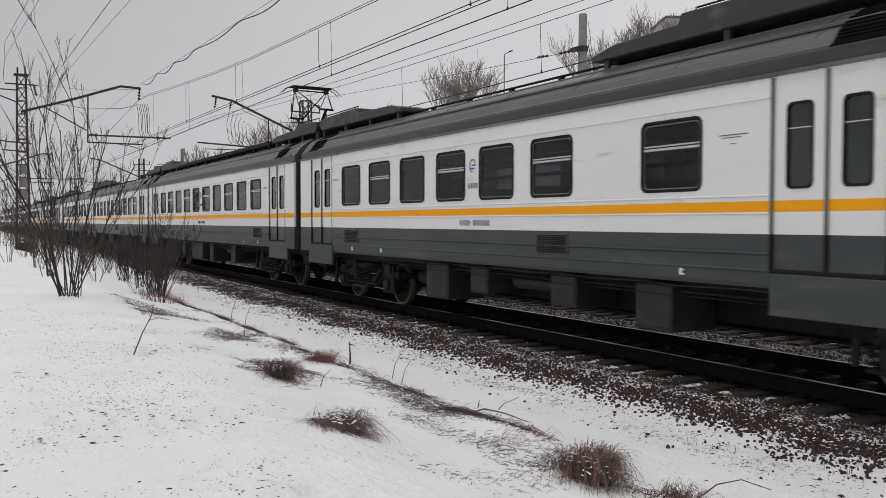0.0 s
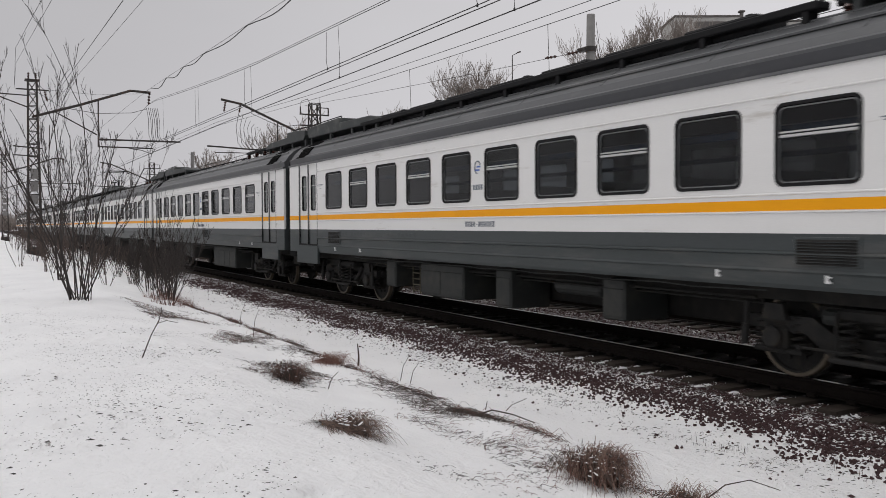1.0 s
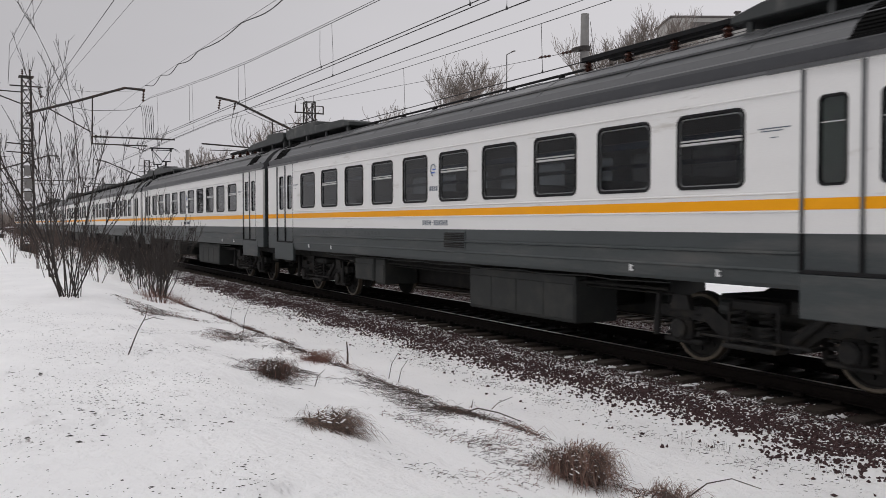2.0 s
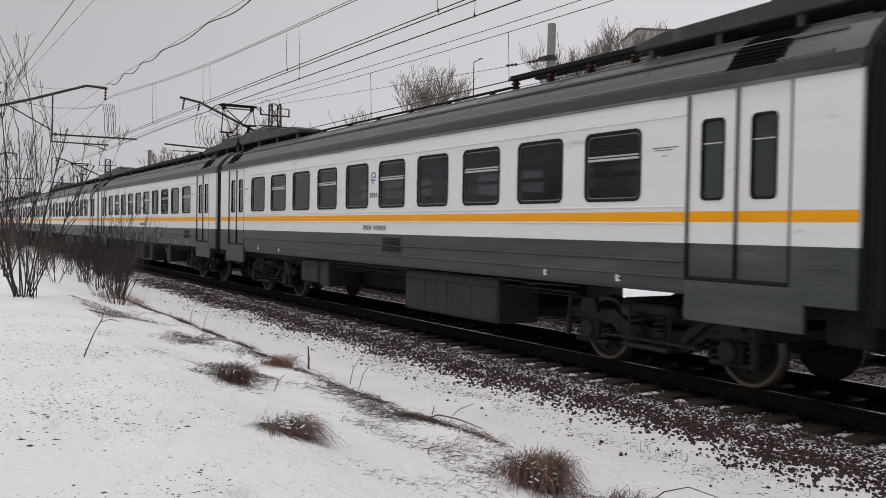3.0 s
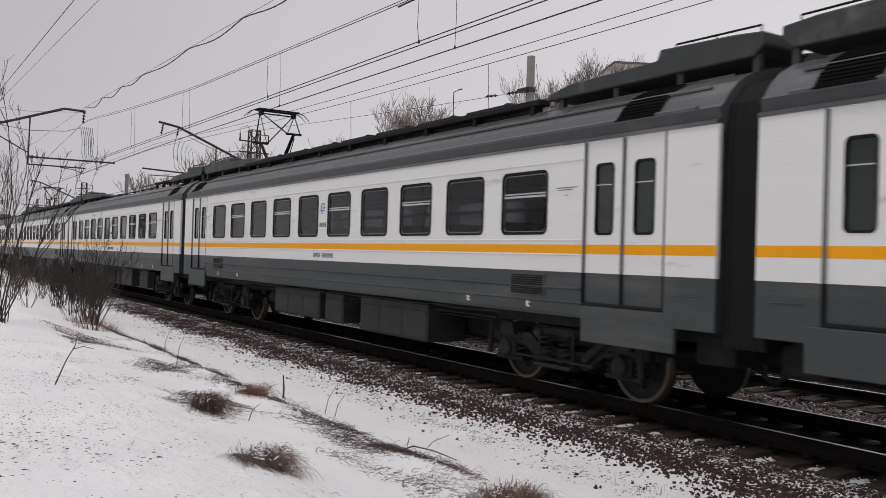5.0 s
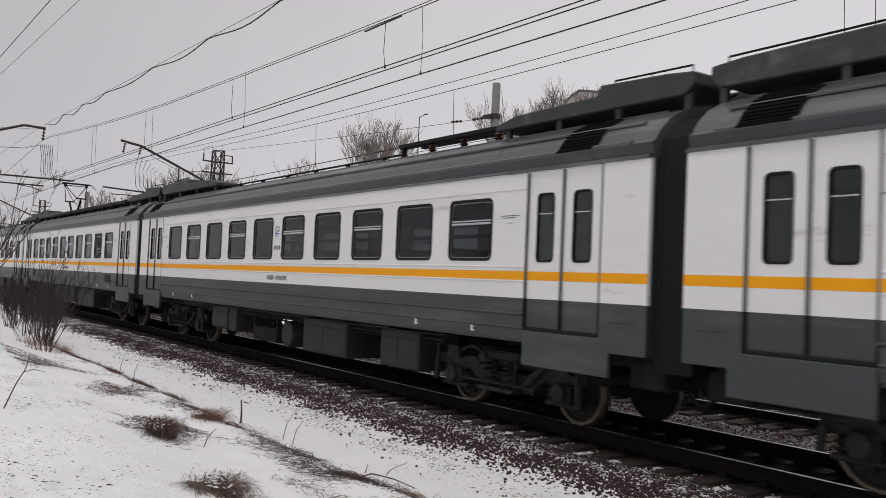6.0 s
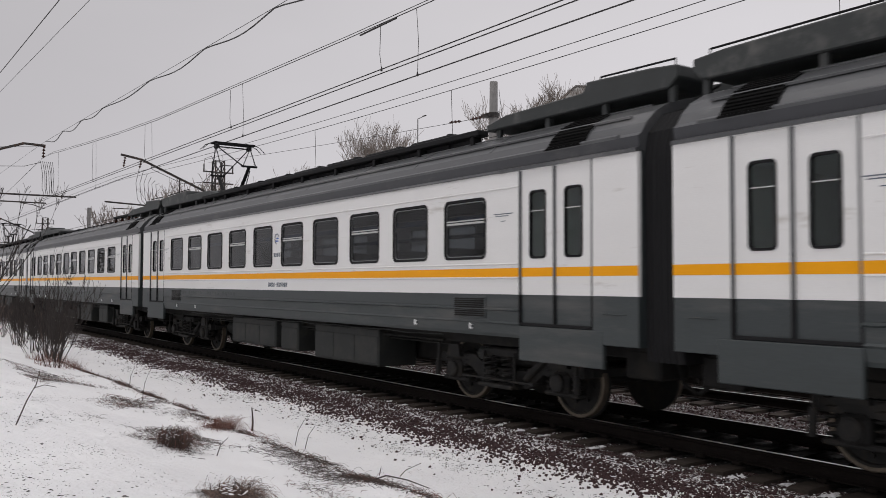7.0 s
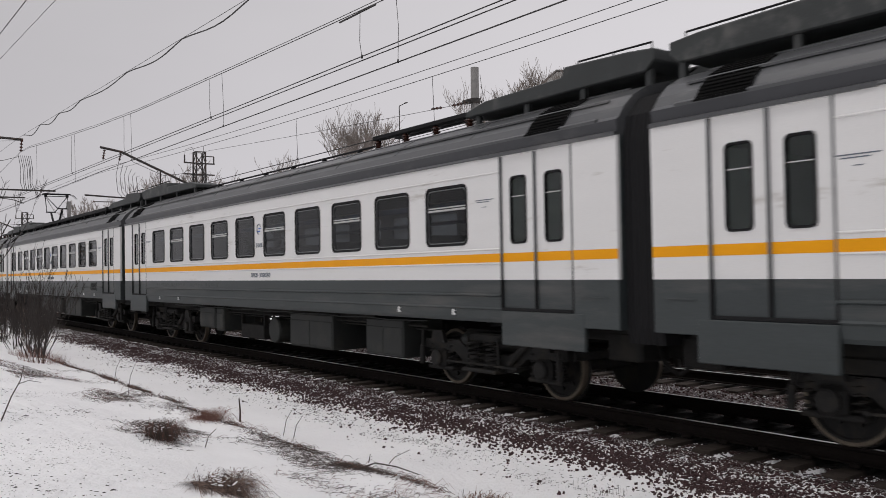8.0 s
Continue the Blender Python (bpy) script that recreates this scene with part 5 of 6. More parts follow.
    for d in (1, -1):
        bm = B()
        bbox(bm, d * (xf - 0.9), d * (xf + 0.21), -0.34, 0.34, 0.70, 1.15, 0.03)
        part("coupler", bm, DARK, car, "dark automatic coupler")
        for y in (-0.95, 0.95):
            bm = B()
            bbox(bm, d * (xf - 0.7), d * (xf - 0.1), y - 0.28, y + 0.28, 0.72, 1.1, 0.03)
            part("end_gear_box", bm, DARK, car)
        bm = B()
        chain(bm, [(d * (xf - 0.1), -0.9, 0.95), (d * xf, -0.9, 0.7), (d * (xf + 0.2), -0.9, 0.58)], 0.03, n=5)
        part("brake_hose", bm, DARK, car)
    if kind == "head":
        bm = B()
        prism_y(bm, [(xf, 1.0), (xf + 0.35, 1.0), (xf + 0.42, 1.9), (xf + 0.25, 2.4), (xf, 3.9)], -1.6, 1.6)
        bmesh.ops.recalc_face_normals(bm, faces=bm.faces[:])
        nose = part("cab_nose", bm, WHITE, car, "sloped white cab front")
        for y0, y1 in ((-1.4, -0.05), (0.05, 1.4)):
            bm = B()
            v = [(xf + 0.245, y0, 2.5), (xf + 0.245, y1, 2.5), (xf + 0.09, y1, 3.4), (xf + 0.09, y0, 3.4)]
            bm.faces.new([bm.verts.new(p) for p in v])
            bmesh.ops.solidify(bm, geom=bm.faces[:], thickness=0.02)
            part("windscreen", bm, BLACK, nose, "dark windscreen")
    return car


S0 = -22.87


def train_at(t):
    """Place of the first coupling behind the leading car."""
    return S0 + 20.207 * t + 0.1697 * t * t - 0.0047 * t ** 3 - 0.03 * math.exp(-((t - 6.6) / 0.9) ** 2)


proto = {"head": make_car("head"), "trailer": make_car("trailer"), "first_trailer": make_car("trailer", -1), "front": make_car("motor", 1), "rear": make_car("motor", -1)}
ORDER = ["head", "front", "first_trailer", "first_trailer", "front", "rear", "trailer", "rear", "trailer", "rear", "trailer"]
cars, used = [], set()
for i, k in enumerate(ORDER):
    if k in used:
        c = copy_thing(proto[k], pose(0, 0, 0))
    else:
        c = proto[k]
        used.add(k)
    cars.append(c)
    c.matrix_world = pose(S0 + PITCH / 2 - PITCH * i, TRACK1, 0)


# ---- overhead line: masts, arms and wires ----
def mast_lattice(bm, x, y, z0, z1, w0, w1, panels):
    """A square lattice tower."""
    def corner(k, z):
        t = (z - z0) / (z1 - z0)
        h = (w0 + (w1 - w0) * t) / 2
        return Vector((x + (h if k in (1, 2) else -h), y + (h if k in (2, 3) else -h), z))
    for k in range(4):
        tube(bm, corner(k, z0), corner(k, z1), 0.075, 0.06, 4)
    for i in range(panels):
        za, zb = z0 + (z1 - z0) * i / panels, z0 + (z1 - z0) * (i + 1) / panels
        for k in range(4):
            j = (k + 1) % 4
            if i % 2:
                tube(bm, corner(k, za), corner(j, zb), 0.034, n=4)
            else:
                tube(bm, corner(j, za), corner(k, zb), 0.034, n=4)
            tube(bm, corner(k, zb), corner(j, zb), 0.03, n=4)


def insulator(parent, p, q, k=5, r=0.075):
    bm = B()
    p, q = Vector(p), Vector(q)
    prof = []
    ln = (q - p).length
    for i in range(k):
        h = ln * i / k
        prof += [(0.03, h), (r, h + ln / k * 0.35), (0.03, h + ln / k * 0.7)]
    prof.append((0.025, ln))
    disc(bm, p, q - p, prof, 8)
    part("insulator", bm, INSUL, parent, "string of ribbed insulators")


def mast_near(x, top=10.45, full=True):
    bm = B()
    m = root("catenary_mast", "tall rusty steel lattice catenary mast with cantilever arm", "mast", group="catenary masts")
    mast_lattice(bm, x, 2.95, 0.1, top, 0.72, 0.46, 14)
    bbox(bm, x - 0.45, x + 0.45, 2.5, 3.4, -0.1, 0.7, 0.04)
    part("tower", bm, MAST, m, "steel lattice tower")
    bm = B()
    chain(bm, [(x, 2.9, 8.35), (x, 5.5, 9.2), (x, 8.43, 10.26), (x, 9.62, 10.22)], 0.085, n=6)
    tube(bm, (x, 4.08, 8.76), (x, 6.46, 7.46), 0.04, n=5)
    tube(bm, (x, 6.56, 9.64), (x, 6.52, 6.71), 0.045, n=5)
    part("cantilever", bm, MAST, m, "bent tubular cantilever")
    bm = B()
    tube(bm, (x, 6.55, 7.19), (x, 11.41, 7.22), 0.055, n=5)
    tube(bm, (x, 6.51, 6.75), (x, 9.73, 6.75), 0.045, n=5)
    chain(bm, [(x, 8.29, 6.70), (x, 9.0, 6.62), (x, 9.65, 6.42)], 0.025, n=5)
    for y in (6.75, 7.0, 10.6):
        tube(bm, (x, y, 7.1), (x, y, 7.3), 0.05, n=6)
    part("registration_arm", bm, MAST, m, "thin registration arms")
    bm = B()
    tube(bm, (x, 2.08, 9.95), (x, 3.85, 9.95), 0.05, n=4)
    tube(bm, (x, 1.2, 9.62), (x, 2.74, 9.59), 0.045, n=4)
    tube(bm, (x, 1.2, 9.45), (x, 2.70, 8.9), 0.045, n=4)
    tube(bm, (x, 1.86, 6.62), (x, 3.45, 6.5), 0.05, n=4)
    tube(bm, (x, 1.86, 6.1), (x, 3.2, 6.05), 0.045, n=4)
    bbox(bm, x - 0.35, x + 0.35, 2.55, 3.35, top, top + 0.08, 0.02)
    part("cross_arm", bm, MAST, m, "steel cross arms")
    for y in (2.75, 3.15):
        insulator(m, (x, y, top + 0.08), (x, y, top + 0.5), 4, 0.09)
    insulator(m, (x, 9.55, 10.2), (x, 9.5, 9.45), 4, 0.11)
    insulator(m, (x, 3.6, 9.9), (x, 3.75, 9.3), 4, 0.08)
    rng = random.Random(3)
    slack = []
    for i in range(7):
        y = 9.35 + 0.11 * i
        w = rng.uniform(-0.2, 0.2)
        slack.append(([(x + 0.1, y, 9.25), (x + 0.3 + w, y + 0.1, 8.5), (x + 0.2, y + 0.15 + w * 0.5, 7.6), (x + 0.3, y + 0.2, 7.2)], 0.018))
    slack.append(([(x, 3.1, 9.9), (x, 4.5, 9.0), (x, 6.5, 8.75), (x, 8.5, 8.9), (x, 9.4, 9.2)], 0.018))
    slack.append(([(x, 3.2, 10.3), (x, 3.7, 9.9), (x, 3.6, 9.2), (x, 3.4, 8.9)], 0.018))
    slack.append(([(x + 0.2, 3.9, 9.95), (x + 0.2, 6.5, 9.85), (x, 9.4, 10.15)], 0.01))
    for pts, r in slack:
        part("jumper_cable", chain(B(), pts, r, n=3), WIRE, m, "slack jumper cable")
    bm = B()
    for i in range(3):
        bbox(bm, x + 0.3, x + 0.42, 2.75, 3.15, 3.2 + 0.75 * i, 3.75 + 0.75 * i, 0.01)
    part("sign_plate", bm, CONCRETE, m, "pale weathered plate")
    return m


mast_near(-56.0)
mast_near(-116.0)
mast_near(-178.0)


def mast_far(x):
    bm = B()
    m = root("catenary_mast", "steel lattice catenary mast on the far side of the tracks", "mast", group="catenary masts")
    mast_lattice(bm, x, 20.4, -0.6, 10.2, 0.85, 0.60, 14)
    part("tower", bm, MAST, m, "steel lattice tower")
    bm = B()
    chain(bm, [(x, 14.03, 10.09), (x, 15.3, 9.88), (x, 19.36, 8.15), (x, 20.3, 7.7)], 0.085, n=6)
    tube(bm, (x, 17.79, 8.9), (x, 17.78, 6.85), 0.045, n=5)
    part("cantilever", bm, MAST, m, "bent tubular cantilever")
    bm = B()
    tube(bm, (x, 13.1, 7.05), (x, 17.8, 6.85), 0.055, n=5)
    tube(bm, (x, 13.6, 6.65), (x, 17.8, 6.7), 0.03, n=5)
    part("registration_arm", bm, MAST, m, "thin registration arms")
    bm = B()
    for z in (9.45, 8.7):
        tube(bm, (x, 19.35, z), (x, 21.45, z), 0.06, n=4)
    tube(bm, (x, 19.4, 9.45), (x, 19.4, 9.95), 0.05, n=4)
    tube(bm, (x, 21.4, 9.45), (x, 21.4, 9.95), 0.05, n=4)
    tube(bm, (x, 20.6, 9.95), (x, 21.4, 9.95), 0.04, n=4)
    chain(bm, [(x, 19.35, 9.5), (x, 19.45, 10.3), (x, 19.9, 10.5), (x, 20.2, 10.0)], 0.02, n=4)
    part("cross_arm", bm, MAST, m, "steel cross arms and frame")
    for y in (14.3, 15.3):
        insulator(m, (x, y, 9.95), (x, y - 0.1, 9.3), 4, 0.10)
    for i in range(6):
        y = 15.2 + 0.25 * i
        part("jumper_cable", chain(B(), [(x, y, 9.4 - 0.2 * i), (x + 0.3, y - 0.3, 8.3), (x, y - 0.1, 7.3), (x, y + 0.2, 6.95)], 0.018, n=3), WIRE, m, "slack jumper cable")
    part("jumper_cable", chain(B(), [(x, 16, 9.3), (x, 18, 8.5), (x, 19.3, 8.7), (x, 20, 9.3)], 0.02, n=3), WIRE, m, "slack jumper cable")


mast_far(-56.0)
mast_far(-118.0)


def wire(name, y, zf, r, x0=-240, x1=60, label="overhead wire", step=3.0, dy=0.0):
    bm = B()
    k = int((x1 - x0) / step)
    chain(bm, [(x0 + (x1 - x0) * i / k, y + dy, zf(x0 + (x1 - x0) * i / k)) for i in range(k + 1)], r, n=5)
    return thing(name, bm, WIRE, label, "wire", group="overhead wires")


MZ_X = [-180, -149, -118, -87, -56, -50, -45, -39, -33, -24.5, -16.8, -10, 0, 20, 60]
MZ_Z = [9.6, 7.7, 9.6, 7.7, 9.64, 9.2, 8.87, 8.5, 8.2, 7.95, 7.73, 7.62, 7.55, 7.9, 9.6]


def near_messenger(x):
    return float(np.interp(x, MZ_X, MZ_Z))


def feeder(x):
    return 9.05 - 0.025 * x if x > -56 else 10.45


def far_messenger(x):
    return 7.65 + 0.00047 * (x + 8) ** 2 if x > -56 else 8.73


wire("messenger_wire", 9.62, near_messenger, 0.011, label="dark messenger wire over the near track")
wire("messenger_wire", 9.74, lambda x: near_messenger(x) + 0.13, 0.009, label="dark messenger wire over the near track")
wire("feeder_wire", 9.55, feeder, 0.009, label="thin feeder wire above the near track")
wire("contact_wire", 9.71, lambda x: 6.605 - 0.0085 * x, 0.013, -60, 40, "dark double contact wire")
wire("contact_wire", 9.78, lambda x: 6.545 - 0.0085 * x, 0.013, -60, 40, "dark double contact wire")
wire("contact_wire", 9.65, lambda x: 6.17 - 0.0078 * max(x, -40), 0.014, label="dark contact wire over the near track")
wire("messenger_wire", 14.0, far_messenger, 0.010, label="messenger wire over the far track")
wire("messenger_wire", 14.05, lambda x: far_messenger(x) - 0.23, 0.010, label="messenger wire over the far track")
wire("contact_wire", 14.1, lambda x: 6.13, 0.016, label="dark contact wire over the far track")
wire("contact_wire", 14.16, lambda x: 5.90, 0.009, label="thin contact wire over the far track")
wire("feeder_wire", 4.0, lambda x: 8.2 - 0.0225 * x if x > -56 else 9.46, 0.012, -200, 50, "feeder wire on the near masts")
wire("feeder_wire", 4.4, lambda x: 7.7 - 0.0345 * x if x > -56 else 9.6, 0.007, -56, 50, "thin feeder wire on the near masts")
wire("feeder_wire", 2.0, lambda x: 6.2 - 0.105 * x if x > -56 else 10, 0.010, -56, 10, "feeder wire on the near masts")
wire("feeder_wire", 2.0, lambda x: 6.0 - 0.093 * x if x > -56 else 10, 0.008, -56, 10, "feeder wire on the near masts")
wire("telegraph_wire", 19.0, lambda x: 8.05 + 1.65 * ((-24.4 - x) / 29) ** 1.1 if x < -24.4 else 8.05, 0.010, -54, -24.3, "thin wire to the concrete pole", 2.0)

# slack cable slung below the feeder wire in loops
bm = B()
cab = []
x = -55.5
rng = random.Random(8)
while x < 30:
    ln = rng.uniform(4.2, 7.5)
    dp = rng.uniform(0.12, 0.30)
    for i in range(8):
        u = i / 8
        xx = x + ln * u
        cab.append((xx, 9.55, feeder(xx) - 0.02 - dp * math.sin(math.pi * u) ** 1.3 * (0.6 + 0.8 * u)))
    x += ln
chain(bm, cab, 0.022, n=5)
thing("slack_cable", bm, WIRE, "thick black cable slung in loops below a wire", "cable", group="overhead wires")

# droppers between messenger and contact wires
for x in (-52, -43, -33.8, -24.4, -14.8, -5.4, 4):
    d = B()
    chain(d, [(x, 9.62, near_messenger(x)), (x + 0.05, 9.64, 7.0), (x, 9.65, 6.19 - 0.0078 * max(x, -40))], 0.006, n=4)
    disc(d, (x, 9.65, 6.17 - 0.0078 * max(x, -40)), (0, 0, 1), [(0.02, -0.02), (0.024, 0.02), (0.012, 0.06)], 6)
    thing("dropper", d, WIRE, "thin dropper wire with a clamp", "dropper wire", group="droppers")
for x in (-44, -35, -25.6, -16.4, -7):
    d = B()
    chain(d, [(x, 9.70, near_messenger(x)), (x - 0.05, 9.71, 7.1), (x, 9.73, 6.60 - 0.0085 * x)], 0.007, n=4)
    disc(d, (x, 9.73, 6.59 - 0.0085 * x), (0, 0, 1), [(0.022, -0.02), (0.028, 0.02), (0.012, 0.07)], 6)
    thing("dropper", d, WIRE, "thin dropper wire with a clamp", "dropper wire", group="droppers")
for x in (-38, -28.5, -19.8, -8.15, -7.6, 0.5):
    d = B()
    chain(d, [(x, 14.05, far_messenger(x) - 0.23), (x, 14.1, 6.15)], 0.008, n=4)
    disc(d, (x, 14.1, 6.13), (0, 0, 1), [(0.022, -0.02), (0.03, 0.02), (0.012, 0.07)], 6)
    thing("dropper", d, WIRE, "thin dropper wire with a clamp", "dropper wire", group="droppers")
d = B()
bbox(d, -17.2, -15.6, 9.60, 9.64, near_messenger(-16.4) - 0.05, near_messenger(-16.4) - 0.015, 0.008)
thing("section_insulator", d, WIRE, "dark rod clamped below the messenger wire", "insulator")

# concrete pole with a wire end, and a thin bent post
pole = root("concrete_pole", "tapered grey concrete pole with insulators on a collar", "pole")
bm = B()
tube(bm, (-24.25, 19, -0.8), (-24.15, 19, 9.25), 0.21, 0.145, 14)
part("shaft", bm, CONCRETE, pole, smooth=True)
bm = B()
disc(bm, (-24.17, 19, 7.95), (0, 0, 1), [(0.19, 0), (0.2, 0.02), (0.2, 0.16), (0.19, 0.18)], 14)
bbox(bm, -24.55, -24.1, 18.7, 19.0, 7.98, 8.1, 0.02)
tube(bm, (-24.05, 19.15, 8.2), (-23.85, 19.3, 7.2), 0.012, n=4)
part("collar", bm, MAST, pole, "dark steel collar")
insulator(pole, (-24.6, 18.95, 8.05), (-25.5, 18.97, 8.1), 4, 0.07)
insulator(pole, (-26.2, 19, 8.14), (-26.9, 19, 8.2), 3, 0.06)
bm = B()
tube(bm, (-24.1, 19.2, 9.0), (-23.9, 19.3, 7.3), 0.008, n=4)
part("guy_wire", bm, WIRE, pole)
bm = B()
tube(bm, (-30.7, 20, -0.6), (-30.7, 20, 9.05), 0.032, 0.02, 8)
tube(bm, (-30.7, 20, 9.05), (-30.2, 20, 9.1), 0.016, n=6)
bbox(bm, -30.3, -30.08, 19.96, 20.04, 9.08, 9.12, 0.012)
thing("lamp_post", bm, MAST, "thin dark post with a short bent arm", "post")
for x, y, h in ((-92, 20, 9.6), (-150, 19, 9.4)):
    bm = B()
    tube(bm, (x, y, -0.6), (x, y, h), 0.24, 0.18, 10)
    thing("concrete_pole", bm, CONCRETE, "distant plain concrete pole", "pole")


# ---- trees and shrubs ----
def grow(bm, p, d, ln, r, depth, rng, spread, up, kids, thin, ratio=0.61):
    """A limb and the limbs on it."""
    segs = 3
    pts = [Vector(p)]
    dd = Vector(d).normalized()
    for i in range(segs):
        dd = (dd + Vector((rng.gauss(0, 0.12), rng.gauss(0, 0.12), rng.gauss(0, 0.06) + up * 0.12))).normalized()
        pts.append(pts[-1] + dd * ln / segs)
    chain(bm, pts, r, max(r * 0.55, thin), n=5 if r > 0.04 else 3)
    if depth <= 0:
        return
    for i in range(kids):
        t = rng.uniform(0.3, 1.0)
        k = min(int(t * segs), segs - 1)
        q = pts[k].lerp(pts[k + 1], t * segs - k)
        a = rng.uniform(0, 6.283)
        side = Vector((math.cos(a), math.sin(a), 0.15))
        nd = (dd * (1 - spread) + side * spread + Vector((0, 0, up * 0.45))).normalized()
        grow(bm, q, nd, ln * ratio * rng.uniform(0.8, 1.2), max(r * 0.5, thin), depth - 1, rng, spread, up, kids, thin, ratio)


def far_tree(x, y, h, crown, seed, label="bare deciduous tree with a rounded twiggy crown", kids=5, base=0.2):
    rng = random.Random(seed)
    t = root("tree", label, "tree", group="bare trees behind the line")
    bm = B()
    trunk = [(x, y, base - 0.3), (x + 0.1, y, h * 0.3), (x - 0.1, y + 0.1, h * 0.55), (x, y, h * 0.72)]
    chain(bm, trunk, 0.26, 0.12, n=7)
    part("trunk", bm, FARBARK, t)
    bm = B()
    for i in range(9):
        z = h * (0.42 + 0.30 * i / 8)
        a = 2.4 * i + rng.uniform(-0.4, 0.4)
        tilt = 0.75 - 0.5 * i / 8
        d = Vector((math.cos(a) * tilt, math.sin(a) * tilt, 1))
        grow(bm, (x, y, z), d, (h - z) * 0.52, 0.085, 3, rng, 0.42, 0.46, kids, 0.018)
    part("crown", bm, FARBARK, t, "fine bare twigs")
    return t


far_tree(-86.9, 51.3, 20.6, 4, 21, kids=6)
far_tree(-72.0, 60.5, 22.5, 6, 22, "broad bare tree in front of a block of flats", 6)
far_tree(-67.5, 63.0, 23.5, 5, 27, "broad bare tree in front of a block of flats", 6)
for i, (x, y, h) in enumerate(((-94, 33, 14.6), (-95, 29.5, 13.0), (-93, 36, 13.6), (-99, 32, 14.0), (-91, 39.5, 12.2), (-90.3, 43, 15.6), (-97.5, 22.4, 10.6),
                               (-104, 25, 10.2), (-118, 30, 12.5), (-130, 36, 13), (-112, 41, 13.5))):
    far_tree(x, y, h, 3, 40 + i, "slender bare tree beyond the tracks", 3)


def shrub(x, y, h, stems, seed, fan, label, material, thin=0.006, r=0.028, kids=4, depth=2):
    rng = random.Random(seed)
    s = root("shrub", label, "shrub", group="bare shrubs on the bank")
    z = ground_z(x, y) - 0.08
    for i in range(stems):
        bm = B()
        a = rng.uniform(0, 6.283)
        ra = rng.uniform(0.03, 0.16)
        lean = rng.uniform(0.05, fan)
        d = Vector((math.cos(a) * lean, math.sin(a) * lean, 1))
        grow(bm, (x + ra * math.cos(a), y + ra * math.sin(a), z), d, h * rng.uniform(0.6, 1.0), r * rng.uniform(0.6, 1.1), depth, rng, 0.34, 0.6, kids, thin, 0.36)
        part("stem", bm, material, s)
    return s


shrub(-17.6, 1.58, 3.7, 12, 5, 0.42, "tall leafless shrub with many upright stems in snow", BARK, 0.003, 0.019, 4, 3)
shrub(-17.3, 1.75, 1.9, 7, 15, 0.6, "leafless shrub with spreading stems in snow", BARK, 0.004, 0.013, 3, 1)
shrub(-24.2, 1.8, 3.6, 8, 6, 0.3, "tall leafless shrub with many upright stems in snow", BARK, 0.005, 0.018, 3, 2)
shrub(-22.2, 4.2, 2.2, 8, 7, 0.3, "dark leafless shrub at the edge of the ditch", BARK, 0.0035, 0.011, 4, 2)
shrub(-23.6, 4.3, 2.0, 8, 8, 0.32, "dark leafless shrub at the edge of the ditch", BARK, 0.0035, 0.011, 4, 2)
shrub(-21.0, 3.9, 1.9, 8, 9, 0.25, "dense dark leafless shrub at the edge of the ditch", BARK, 0.004, 0.012, 4, 2)
shrub(-24.8, 4.4, 1.6, 11, 19, 0.5, "dense dark leafless shrub at the edge of the ditch", BARK, 0.004, 0.012, 5, 2)
shrub(-26.0, 4.9, 1.5, 11, 20, 0.5, "dense dark leafless shrub at the edge of the ditch", BARK, 0.004, 0.012, 5, 2)
for i, (x, y, h) in enumerate(((-27, 4.9, 1.3), (-28.6, 5.4, 1.1), (-30, 5.0, 1.4), (-31.8, 5.6, 1.2), (-33.5, 5.1, 1.5), (-36, 5.6, 1.4), (-39, 5.2, 1.6), (-42, 5.7, 1.5),
                               (-46, 5.3, 1.7), (-51, 5.6, 1.8), (-29.2, 4.4, 1.6), (-26.2, 4.3, 1.7))):
    shrub(x, y, h, 10, 160 + i, 0.55, "low dense brown brush in the ditch", BARK, 0.005, 0.011, 6, 2)
for i in range(20):
    x = -31 - 2.3 * i
    y = 2.0 + 2.6 * ((i * 0.618) % 1)
    shrub(x, y, 1.1 + 0.8 * ((i * 0.37) % 1), 9, 260 + i, 0.5, "low brown brush on the bank", BRUSH, 0.005, 0.011, 4, 2)
for i, (x, y, h) in enumerate(((-28, 3.4, 1.5), (-30.5, 4.5, 1.6), (-33, 3.6, 1.7), (-36, 4.3, 1.6), (-38, 2.6, 2.6), (-41, 3.8, 1.8), (-45, 3.4, 2.2),
                               (-49, 4.0, 2.2), (-60, 3.5, 2.6), (-68, 3.0, 3.0), (-76, 3.6, 3.0), (-34, 1.2, 2.6), (-25.5, 4.6, 1.5))):
    shrub(x, y, h, 6, 60 + i, 0.4, "leafless brown shrub among others along the bank", BRUSH, 0.005, 0.013, 3, 2)


